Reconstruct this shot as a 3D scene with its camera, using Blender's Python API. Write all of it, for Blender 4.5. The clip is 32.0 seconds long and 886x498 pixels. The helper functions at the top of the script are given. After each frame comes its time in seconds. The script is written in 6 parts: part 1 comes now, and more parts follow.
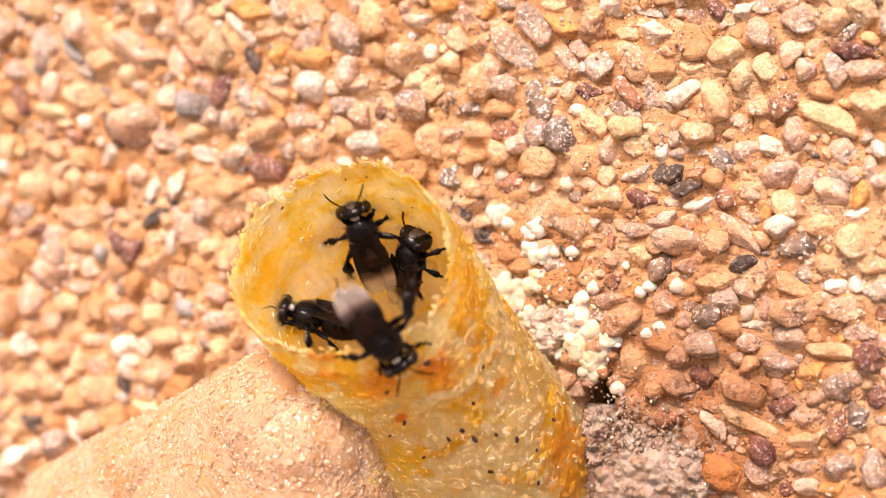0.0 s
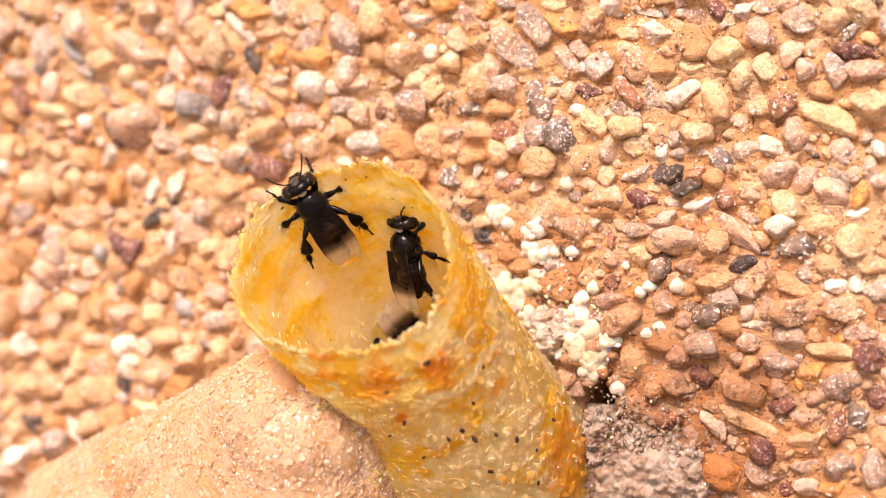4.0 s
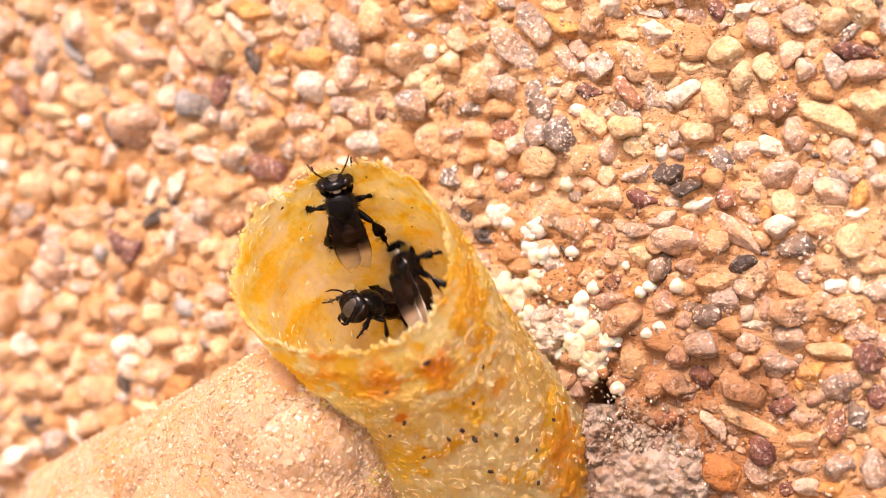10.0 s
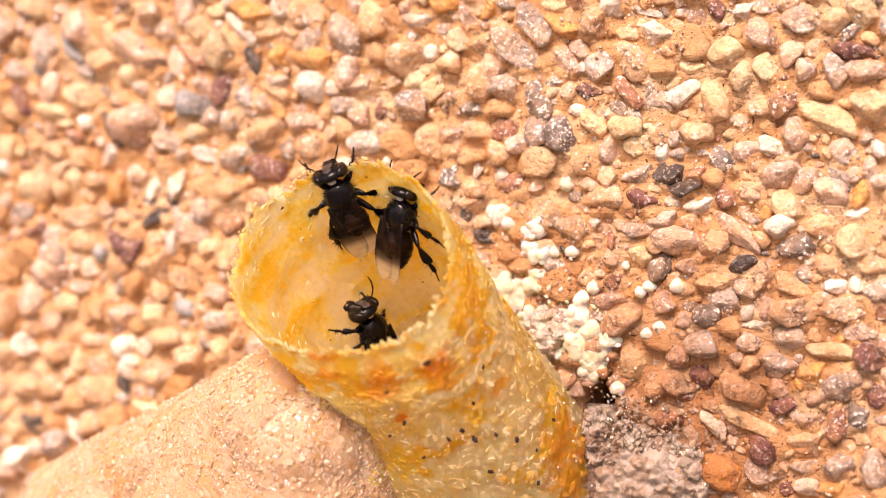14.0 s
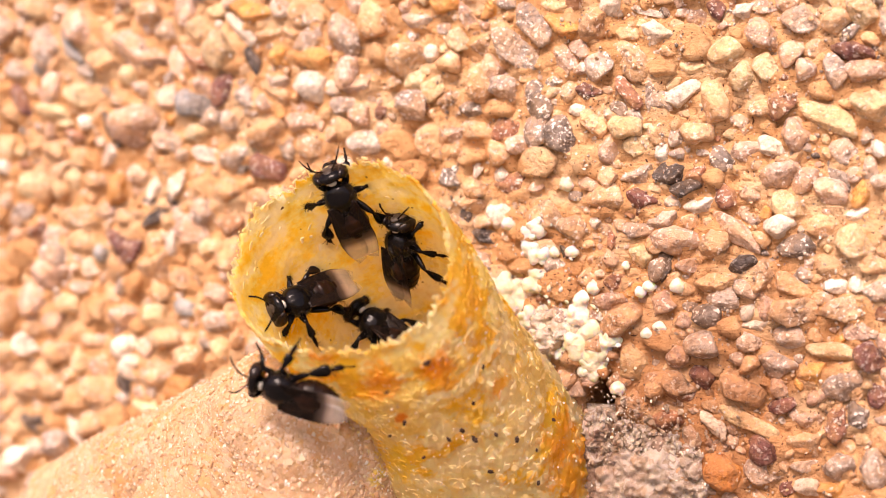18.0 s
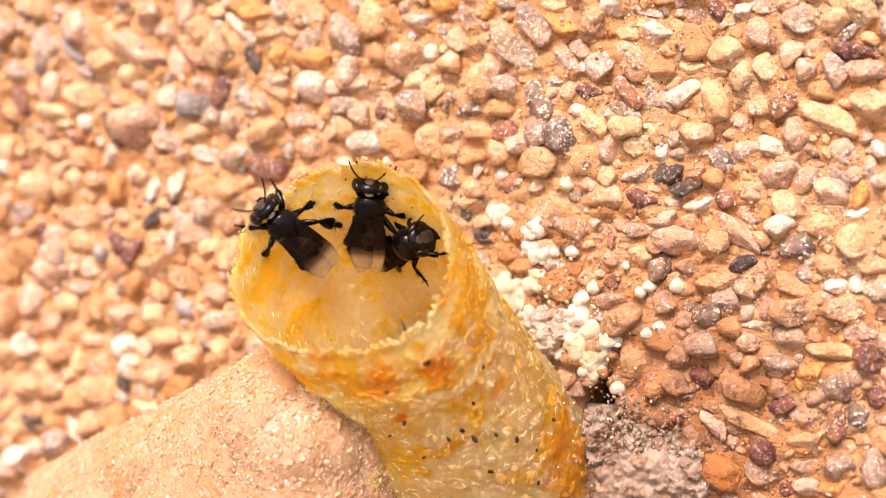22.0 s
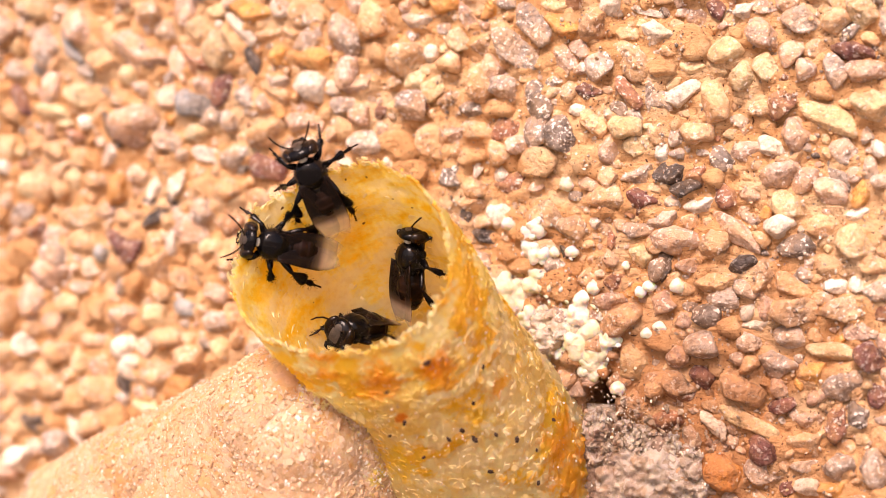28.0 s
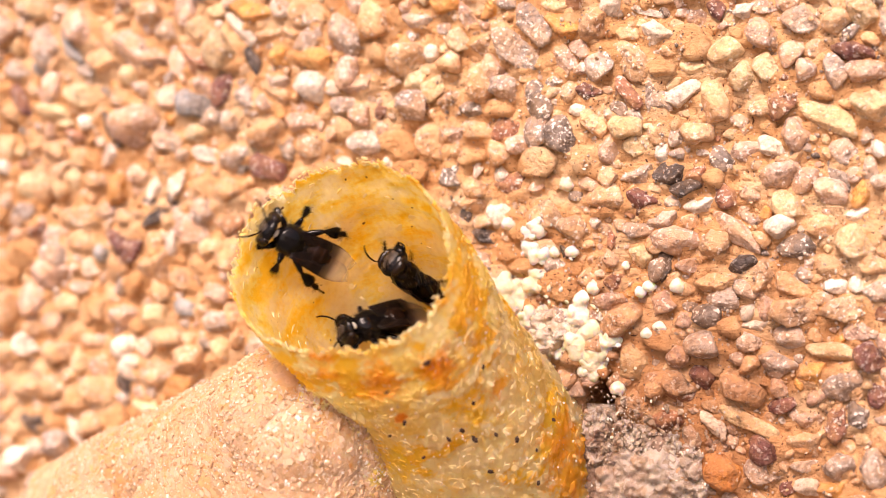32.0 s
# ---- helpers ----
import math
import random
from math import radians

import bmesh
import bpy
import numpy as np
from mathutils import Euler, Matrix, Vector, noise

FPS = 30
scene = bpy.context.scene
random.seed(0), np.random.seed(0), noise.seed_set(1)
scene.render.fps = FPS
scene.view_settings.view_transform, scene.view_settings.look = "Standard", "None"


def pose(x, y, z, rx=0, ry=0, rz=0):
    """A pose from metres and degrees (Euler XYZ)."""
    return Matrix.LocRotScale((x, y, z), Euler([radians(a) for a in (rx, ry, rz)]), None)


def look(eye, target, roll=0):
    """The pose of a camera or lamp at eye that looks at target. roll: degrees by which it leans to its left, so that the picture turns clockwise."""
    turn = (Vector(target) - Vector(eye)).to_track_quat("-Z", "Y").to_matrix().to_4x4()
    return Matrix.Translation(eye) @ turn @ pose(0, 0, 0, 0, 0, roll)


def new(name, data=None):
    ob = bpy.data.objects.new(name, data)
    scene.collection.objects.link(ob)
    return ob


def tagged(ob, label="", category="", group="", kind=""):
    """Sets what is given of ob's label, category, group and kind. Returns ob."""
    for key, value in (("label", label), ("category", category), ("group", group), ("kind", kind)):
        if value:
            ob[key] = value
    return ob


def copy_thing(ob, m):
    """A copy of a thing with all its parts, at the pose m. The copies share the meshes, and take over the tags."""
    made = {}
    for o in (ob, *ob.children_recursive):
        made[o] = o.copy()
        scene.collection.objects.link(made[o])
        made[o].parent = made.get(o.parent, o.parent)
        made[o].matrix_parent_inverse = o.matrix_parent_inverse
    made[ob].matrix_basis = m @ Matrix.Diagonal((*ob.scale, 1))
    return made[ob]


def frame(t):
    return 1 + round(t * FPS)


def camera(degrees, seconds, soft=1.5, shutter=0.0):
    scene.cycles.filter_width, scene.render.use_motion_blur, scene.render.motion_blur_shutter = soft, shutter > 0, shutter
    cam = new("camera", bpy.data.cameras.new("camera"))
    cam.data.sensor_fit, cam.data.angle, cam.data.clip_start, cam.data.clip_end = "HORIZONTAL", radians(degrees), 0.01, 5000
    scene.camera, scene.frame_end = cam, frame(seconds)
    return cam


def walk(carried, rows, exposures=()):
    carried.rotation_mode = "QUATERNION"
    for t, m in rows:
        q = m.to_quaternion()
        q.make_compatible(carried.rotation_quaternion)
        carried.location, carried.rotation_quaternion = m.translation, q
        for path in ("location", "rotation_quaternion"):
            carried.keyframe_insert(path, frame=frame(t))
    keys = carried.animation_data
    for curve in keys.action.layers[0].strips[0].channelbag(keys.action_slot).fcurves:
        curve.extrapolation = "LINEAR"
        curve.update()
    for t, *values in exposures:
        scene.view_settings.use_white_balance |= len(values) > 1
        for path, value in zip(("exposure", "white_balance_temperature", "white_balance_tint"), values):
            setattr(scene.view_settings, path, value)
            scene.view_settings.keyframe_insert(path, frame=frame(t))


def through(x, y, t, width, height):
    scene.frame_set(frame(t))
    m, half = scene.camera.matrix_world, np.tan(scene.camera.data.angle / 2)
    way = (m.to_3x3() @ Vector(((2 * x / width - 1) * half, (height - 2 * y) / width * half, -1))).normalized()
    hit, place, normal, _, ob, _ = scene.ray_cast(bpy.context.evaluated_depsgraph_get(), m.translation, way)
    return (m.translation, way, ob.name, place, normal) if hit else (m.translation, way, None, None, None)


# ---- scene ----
# ---- camera ----
cam = camera(32, 32.0, soft=0.5, shutter=0.8)
HEIGHT = 1200.0  # of the eye over the ground, in millimetres
EYE = Vector((0.0, 0.0, HEIGHT * 0.001))
HOLD = look(EYE, EYE + Vector((0.0, 1.0, 0.0)))
walk(cam, [(0.0, HOLD), (32.0, HOLD)], exposures=[(0.0, 0.53, 7400, 32), (32.0, 0.53, 7400, 32)])
cam.data.dof.use_dof = True
cam.data.dof.focus_distance = 0.0868
cam.data.dof.aperture_fstop = 28.0

# ---- light: bright hazy sky, wide soft sun from above and behind the camera ----
SUN_UP, SUN_SIDE = 46.0, -22.0
world = bpy.data.worlds.new("sky")
world.use_nodes = True
scene.world = world
sky = world.node_tree.nodes.new("ShaderNodeTexSky")
sky.sky_type = "NISHITA"
sky.sun_disc = False
sky.sun_elevation = radians(SUN_UP)
sky.sun_rotation = radians(180 - SUN_SIDE)
sky.air_density, sky.dust_density = 1.0, 4.0
back = world.node_tree.nodes["Background"]
back.inputs["Strength"].default_value = 0.15
world.node_tree.links.new(sky.outputs[0], back.inputs["Color"])
sun = new("sun", bpy.data.lights.new("sun", "SUN"))
sun.data.energy, sun.data.angle, sun.data.color = 3.0, radians(24), (1.0, 0.94, 0.84)
sun_from = Vector((math.sin(radians(SUN_SIDE)) * math.cos(radians(SUN_UP)),
                   -math.cos(radians(SUN_SIDE)) * math.cos(radians(SUN_UP)), math.sin(radians(SUN_UP))))
sun.matrix_world = look(sun_from, (0, 0, 0))

# ---- shared tools ----
MM = 0.001


def at(x, y, z):
    """Millimetres from the eye (right, away, up) to the world."""
    return Vector((x, y, z + HEIGHT)) * MM


def part(name, bm, material, parent=None, label="", smooth=True):
    mesh = bpy.data.meshes.new(name)
    if smooth:
        for f in bm.faces:
            f.smooth = True
    bm.to_mesh(mesh)
    bm.free()
    mesh.materials.append(material)
    ob = new(name, mesh)
    if parent:
        ob.parent = parent
    if label:
        ob["label"] = label
    return ob


def step(a, b, x):
    t = min(1.0, max(0.0, (x - a) / (b - a)))
    return t * t * (3 - 2 * t)


def sweep(bm, points, radii, seg=8, squash=1.0, side=None):
    """A tapered tube through the points; squash flattens it across side."""
    rings = []
    pts = [Vector(p) for p in points]
    for i, p in enumerate(pts):
        d = (pts[min(i + 1, len(pts) - 1)] - pts[max(i - 1, 0)]).normalized()
        a = (side or Vector((0.31, 0.2, 0.93))).cross(d).normalized()
        b = d.cross(a)
        rings.append([bm.verts.new(p + (a * math.cos(k * math.tau / seg) + b * squash * math.sin(k * math.tau / seg)) * radii[i])
                      for k in range(seg)])
    for r0, r1 in zip(rings, rings[1:]):
        for k in range(seg):
            bm.faces.new((r0[k], r0[(k + 1) % seg], r1[(k + 1) % seg], r1[k]))
    bm.faces.new(rings[0][::-1])
    bm.faces.new(rings[-1])


def ball(bm, centre, size, level=3, turn=None):
    made = bmesh.ops.create_icosphere(bm, subdivisions=level, radius=1.0)["verts"]
    m = Matrix.Translation(centre) @ (turn or Matrix.Identity(4)) @ Matrix.Diagonal((*size, 1))
    bmesh.ops.transform(bm, matrix=m, verts=made)
    return made


# ---- materials ----
def nodes_of(name):
    m = bpy.data.materials.new(name)
    m.use_nodes = True
    nt = m.node_tree
    return m, nt, nt.nodes["Principled BSDF"], nt.links.new


def noise_node(nt, link, vector, scale, detail=4.0, rough=0.6):
    n = nt.nodes.new("ShaderNodeTexNoise")
    n.inputs["Scale"].default_value, n.inputs["Detail"].default_value, n.inputs["Roughness"].default_value = scale, detail, rough
    link(vector, n.inputs["Vector"])
    return n.outputs["Fac"]


def ramp(nt, link, fac, stops):
    r = nt.nodes.new("ShaderNodeValToRGB")
    el = r.color_ramp.elements
    while len(el) < len(stops):
        el.new(0.5)
    for e, (p, c) in zip(el, stops):
        e.position, e.color = p, (*c, 1.0)
    link(fac, r.inputs["Fac"])
    return r.outputs["Color"]


def blend(nt, link, fac, a, b, how="MIX"):
    m = nt.nodes.new("ShaderNodeMix")
    m.data_type, m.blend_type = "RGBA", how
    for value, sock in ((fac, m.inputs[0]), (a, m.inputs[6]), (b, m.inputs[7])):
        if isinstance(value, (int, float)):
            sock.default_value = value
        elif isinstance(value, tuple):
            sock.default_value = (*value, 1.0)
        else:
            link(value, sock)
    return m.outputs[2]


def calc(nt, link, how, a, b):
    m = nt.nodes.new("ShaderNodeMath")
    m.operation = how
    for value, sock in ((a, m.inputs[0]), (b, m.inputs[1])):
        if isinstance(value, (int, float)):
            sock.default_value = value
        else:
            link(value, sock)
    return m.outputs[0]


def bump(nt, link, bsdf, height, metres, strength=1.0):
    b = nt.nodes.new("ShaderNodeBump")
    b.inputs["Strength"].default_value, b.inputs["Distance"].default_value = strength, metres
    link(height, b.inputs["Height"])
    link(b.outputs["Normal"], bsdf.inputs["Normal"])


def place_of(nt):
    return nt.nodes.new("ShaderNodeNewGeometry").outputs["Position"]


MORTAR = (0.72, 0.405, 0.187)


def stained(nt, link, pos, col):
    """Brown seepage on the wall round the root of the nest, with a ragged outline."""
    d = nt.nodes.new("ShaderNodeVectorMath")
    d.operation = "DISTANCE"
    link(pos, d.inputs[0])
    d.inputs[1].default_value = at(13.0, 87.5, -9.5)
    reach = calc(nt, link, "ADD", calc(nt, link, "MULTIPLY", d.outputs["Value"], 1 / 0.015), noise_node(nt, link, pos, 330, 5, 0.7))
    return blend(nt, link, 1.0, col, ramp(nt, link, calc(nt, link, "MULTIPLY", reach, 0.5), [(0.35, (0.64, 0.52, 0.44)), (0.52, (0.82, 0.75, 0.70)), (0.72, (1, 1, 1))]), "MULTIPLY")


def mortar_material():
    m, nt, bsdf, link = nodes_of("orange_mortar")
    pos = place_of(nt)
    big, fine = noise_node(nt, link, pos, 260), noise_node(nt, link, pos, 2600, 6, 0.7)
    col = ramp(nt, link, big, [(0.40, (0.64, 0.33, 0.135)), (0.5, MORTAR), (0.62, (0.77, 0.52, 0.30))])
    col = blend(nt, link, 0.45, col, ramp(nt, link, fine, [(0.36, (0.62, 0.46, 0.33)), (0.50, (1, 1, 1))]), "MULTIPLY")
    specks = ramp(nt, link, noise_node(nt, link, pos, 5200, 2, 0.5), [(0.30, (1, 1, 1)), (0.335, (0, 0, 0))])
    col = stained(nt, link, pos, blend(nt, link, specks, col, (0.10, 0.04, 0.02)))
    link(col, bsdf.inputs["Base Color"])
    bsdf.inputs["Roughness"].default_value = 0.85
    # trowelled in near-level strokes: the fine relief is drawn out along the wall
    drawn = nt.nodes.new("ShaderNodeVectorMath")
    drawn.operation = "MULTIPLY"
    link(pos, drawn.inputs[0])
    drawn.inputs[1].default_value = (0.7, 0.7, 1.2)
    strokes = noise_node(nt, link, drawn.outputs[0], 1900, 5, 0.65)
    bump(nt, link, bsdf, calc(nt, link, "ADD", strokes, calc(nt, link, "MULTIPLY", fine, 0.7)), 0.00045, 1.0)
    return m


def stone_material(kind, dark, light, fleck=0.0, dust=0.45, rough=0.45):
    """A pebble: mineral grain, pale flecks and a smear of mortar on it."""
    m, nt, bsdf, link = nodes_of(kind + "_stone")
    pos = place_of(nt)
    geo = nt.nodes.new("ShaderNodeNewGeometry")
    info = nt.nodes.new("ShaderNodeObjectInfo")
    any_one = calc(nt, link, "FRACT", calc(nt, link, "ADD", info.outputs["Random"], geo.outputs["Random Per Island"]), 0.0)
    col = ramp(nt, link, noise_node(nt, link, pos, 620, 5, 0.55), [(0.36, dark), (0.60, light)])
    grit = ramp(nt, link, noise_node(nt, link, pos, 3600, 4, 0.65), [(0.34, (0.52, 0.44, 0.39)), (0.47, (1, 1, 1)), (0.66, (1.25, 1.24, 1.22))])
    col = blend(nt, link, 0.7, col, grit, "MULTIPLY")
    veins = ramp(nt, link, noise_node(nt, link, pos, 1500, 6, 0.7), [(0.36, (0.66, 0.62, 0.60)), (0.47, (1, 1, 1)), (0.53, (1, 1, 1)), (0.62, (1.30, 1.28, 1.25))])
    col = blend(nt, link, 0.75, col, veins, "MULTIPLY")
    tint = ramp(nt, link, any_one, [(0.0, (0.80, 0.76, 0.74)), (0.5, (1.0, 0.98, 0.95)), (1.0, (1.14, 1.10, 1.05))])
    col = blend(nt, link, 1.0, col, tint, "MULTIPLY")
    if fleck:
        f = ramp(nt, link, noise_node(nt, link, pos, 3900, 3, 0.6), [(0.575, (0, 0, 0)), (0.62, (1, 1, 1))])
        col = blend(nt, link, calc(nt, link, "MULTIPLY", f, fleck), col, (0.86, 0.80, 0.73))
    smear = ramp(nt, link, noise_node(nt, link, pos, 680, 8, 0.75), [(0.46, (0, 0, 0)), (0.55, (1, 1, 1))])
    col = stained(nt, link, pos, blend(nt, link, calc(nt, link, "MULTIPLY", smear, dust * 0.9), col, MORTAR))
    link(col, bsdf.inputs["Base Color"])
    link(ramp(nt, link, smear, [(0.0, (rough,) * 3), (1.0, (0.8,) * 3)]), bsdf.inputs["Roughness"])
    bump(nt, link, bsdf, calc(nt, link, "ADD", noise_node(nt, link, pos, 1300, 5, 0.6), calc(nt, link, "MULTIPLY", noise_node(nt, link, pos, 4200, 4, 0.65), 0.4)), 0.00040, 1.0)
    return m


mortar = mortar_material()
STONE = {
    "cream": stone_material("cream", (0.522, 0.369, 0.198), (0.684, 0.549, 0.342), 0.4, 0.45, 0.35),
    "white": stone_material("white", (0.576, 0.477, 0.378), (0.765, 0.711, 0.63), 0.2, 0.2),
    "pink": stone_material("pink", (0.423, 0.261, 0.189), (0.648, 0.468, 0.369), 0.8, 0.5, 0.3),
    "peach": stone_material("peach", (0.486, 0.27, 0.135), (0.675, 0.459, 0.279), 0.5, 0.7),
    "tan": stone_material("tan", (0.405, 0.243, 0.135), (0.612, 0.432, 0.279), 0.7, 0.6),
    "orange": stone_material("orange", (0.495, 0.198, 0.045), (0.666, 0.342, 0.099), 0.15, 0.45),
    "redbrown": stone_material("reddish_brown", (0.18, 0.0675, 0.036), (0.36, 0.162, 0.099), 0.7, 0.4),
    "maroon": stone_material("maroon", (0.108, 0.036, 0.0315), (0.207, 0.081, 0.0702), 0.5, 0.2),
    "grey": stone_material("grey", (0.306, 0.234, 0.189), (0.54, 0.45, 0.387), 1.0, 0.4, 0.28),
    "blue": stone_material("blue_grey", (0.18, 0.189, 0.198), (0.342, 0.36, 0.369), 0.3, 0.15, 0.4),
    "speck": stone_material("speckled_grey", (0.117, 0.09, 0.072), (0.306, 0.252, 0.216), 1.0, 0.2, 0.3),
    "black": stone_material("black", (0.0315, 0.0234, 0.0216), (0.099, 0.0765, 0.0675), 0.3, 0.12, 0.35),
}


TUBE_AXIS = Vector((-0.483, -0.546, 0.684)).normalized()


def along(nt, link, pos, axis, scale):
    d = nt.nodes.new("ShaderNodeVectorMath")
    d.operation = "DOT_PRODUCT"
    link(pos, d.inputs[0])
    d.inputs[1].default_value = axis * scale
    return d.outputs["Value"]


TUBE_DABS = [((-2.25, 81.93, -8.94), 0.45, (0.90, 0.30, 0.05)),
        ((-2.60, 85.0, -11.69), 1.7, (0.97, 0.72, 0.08)),
        ((6.67, 86.9, -10.78), 2.1, (0.95, 0.50, 0.06)),
        ((7.13, 87.4, -12.38), 2.1, (0.95, 0.50, 0.06)),
        ((-0.24, 79.82, -6.1), 1.5, (0.95, 0.50, 0.06)),
        ((-3.27, 80.25, -7.01), 1.4, (0.95, 0.50, 0.06)),
        ((1.7, 82.67, -8.95), 1.2, (0.97, 0.72, 0.08)),
        ((-6.52, 80.38, -6.14), 1.3, (0.95, 0.50, 0.06)),
        ((2.79, 82.87, -7.5), 0.9, (0.95, 0.50, 0.06))]


def dab(nt, link, pos, col, centre, radius, paint):
    """A patch of fresher resin with a ragged outline."""
    d = nt.nodes.new("ShaderNodeVectorMath")
    d.operation = "DISTANCE"
    link(pos, d.inputs[0])
    d.inputs[1].default_value = at(*centre)
    reach = calc(nt, link, "ADD", calc(nt, link, "MULTIPLY", d.outputs["Value"], 1 / (radius * MM)),
                 calc(nt, link, "MULTIPLY", calc(nt, link, "SUBTRACT", noise_node(nt, link, pos, 700, 5, 0.7), 0.5), 3.0))
    return blend(nt, link, ramp(nt, link, reach, [(0.45, (0.85,) * 3), (0.9, (0, 0, 0))]), col, paint)


def streaks(nt, link, pos, scale):
    """Noise drawn out round the tube, as the bees lay the wax in rings."""
    flat = nt.nodes.new("ShaderNodeVectorMath")
    flat.operation = "MULTIPLY_ADD"
    ahead = nt.nodes.new("ShaderNodeCombineXYZ")
    d = along(nt, link, pos, TUBE_AXIS, 2.6)
    for k in range(3):
        link(d, ahead.inputs[k])
    link(ahead.outputs[0], flat.inputs[0])
    flat.inputs[1].default_value = TUBE_AXIS
    link(pos, flat.inputs[2])
    return noise_node(nt, link, flat.outputs[0], scale, 5, 0.62)


def wax_material(name, pale, deep, hot, through=0.3, tube=False, gran=0.5, plates=700, glow=0.5, islands=False, dabs=(), relief_mm=0.6):
    """Thin resin and wax: plates of pale and yellow resin, fine crystals, some light passing through."""
    m, nt, bsdf, link = nodes_of(name)
    pos = place_of(nt)
    fine = noise_node(nt, link, pos, 2600, 5, 0.7)
    bend = nt.nodes.new("ShaderNodeTexNoise")
    bend.inputs["Scale"].default_value, bend.inputs["Detail"].default_value = 900, 3
    link(pos, bend.inputs["Vector"])
    shift = nt.nodes.new("ShaderNodeVectorMath")
    shift.operation = "MULTIPLY_ADD"
    shift.inputs[1].default_value = (0.0016, 0.0016, 0.0016)
    link(bend.outputs["Color"], shift.inputs[0])
    link(pos, shift.inputs[2])
    plate = nt.nodes.new("ShaderNodeTexVoronoi")
    plate.inputs["Scale"].default_value = plates
    link(shift.outputs[0], plate.inputs["Vector"])
    cell = nt.nodes.new("ShaderNodeTexVoronoi")
    cell.inputs["Scale"].default_value = 3000
    link(shift.outputs[0], cell.inputs["Vector"])
    big = calc(nt, link, "ADD", noise_node(nt, link, pos, 230, 5, 0.6), calc(nt, link, "MULTIPLY", calc(nt, link, "SUBTRACT", plate.outputs["Color"], 0.5), 0.34))
    col = ramp(nt, link, big, [(0.38, deep), (0.55, pale)])
    patch = calc(nt, link, "ADD", noise_node(nt, link, pos, 330, 4, 0.6), calc(nt, link, "MULTIPLY", calc(nt, link, "SUBTRACT", plate.outputs["Color"], 0.5), 0.24))
    if tube:
        # the newest wax, some way behind the lip, is the most orange; near the wall it turns to sandy resin
        place = calc(nt, link, "ADD", along(nt, link, pos, TUBE_AXIS, -57.46), 44.7211)
        ring = ramp(nt, link, place, [(0.04, (0.0,) * 3), (0.12, (0.06,) * 3), (0.22, (0.09,) * 3), (0.36, (0.0,) * 3), (0.8, (0.02,) * 3)])
        patch = calc(nt, link, "ADD", calc(nt, link, "ADD", calc(nt, link, "MULTIPLY", patch, 0.55), calc(nt, link, "MULTIPLY", streaks(nt, link, pos, 260), 0.45)), ring)
        col = blend(nt, link, ramp(nt, link, place, [(0.3, (0, 0, 0)), (0.55, (0.75,) * 3)]), col,
                    ramp(nt, link, big, [(0.38, (0.93, 0.75, 0.35)), (0.56, (0.96, 0.86, 0.58))]))
    col = blend(nt, link, ramp(nt, link, patch, [(0.545, (0, 0, 0)), (0.60, (0.9, 0.9, 0.9))]), col, hot)
    if dabs:
        for centre, radius, paint in dabs:
            col = dab(nt, link, pos, col, centre, radius, paint)
    if islands:
        one = nt.nodes.new("ShaderNodeNewGeometry").outputs["Random Per Island"]
        col = blend(nt, link, 1.0, col, ramp(nt, link, one, [(0.0, (0.93, 0.89, 0.82)), (0.5, (1, 1, 1)), (1.0, (1.04, 1.06, 1.10))]), "MULTIPLY")
    col = blend(nt, link, gran, col, ramp(nt, link, cell.outputs["Color"], [(0.22, (0.70, 0.60, 0.48)), (0.5, (1, 1, 1)), (0.78, (1.2, 1.2, 1.18))]), "MULTIPLY")
    link(col, bsdf.inputs["Base Color"])
    link(ramp(nt, link, cell.outputs["Color"], [(0.2, (0.5,) * 3), (0.8, (0.18,) * 3)]), bsdf.inputs["Roughness"])
    height = calc(nt, link, "ADD", calc(nt, link, "MULTIPLY", cell.outputs["Color"], 0.5), calc(nt, link, "MULTIPLY", plate.outputs["Color"], 0.5))
    bump(nt, link, bsdf, calc(nt, link, "ADD", height, fine), relief_mm * MM, 1.0)
    bsdf.inputs["Subsurface Weight"].default_value = glow
    bsdf.inputs["Subsurface Radius"].default_value = (1.0, 0.6, 0.25)
    bsdf.inputs["Subsurface Scale"].default_value = 0.0007
    trans = nt.nodes.new("ShaderNodeBsdfTranslucent")
    link(col, trans.inputs["Color"])
    mix = nt.nodes.new("ShaderNodeMixShader")
    mix.inputs[0].default_value = through
    link(bsdf.outputs[0], mix.inputs[1])
    link(trans.outputs[0], mix.inputs[2])
    link(mix.outputs[0], nt.nodes["Material Output"].inputs["Surface"])
    return m


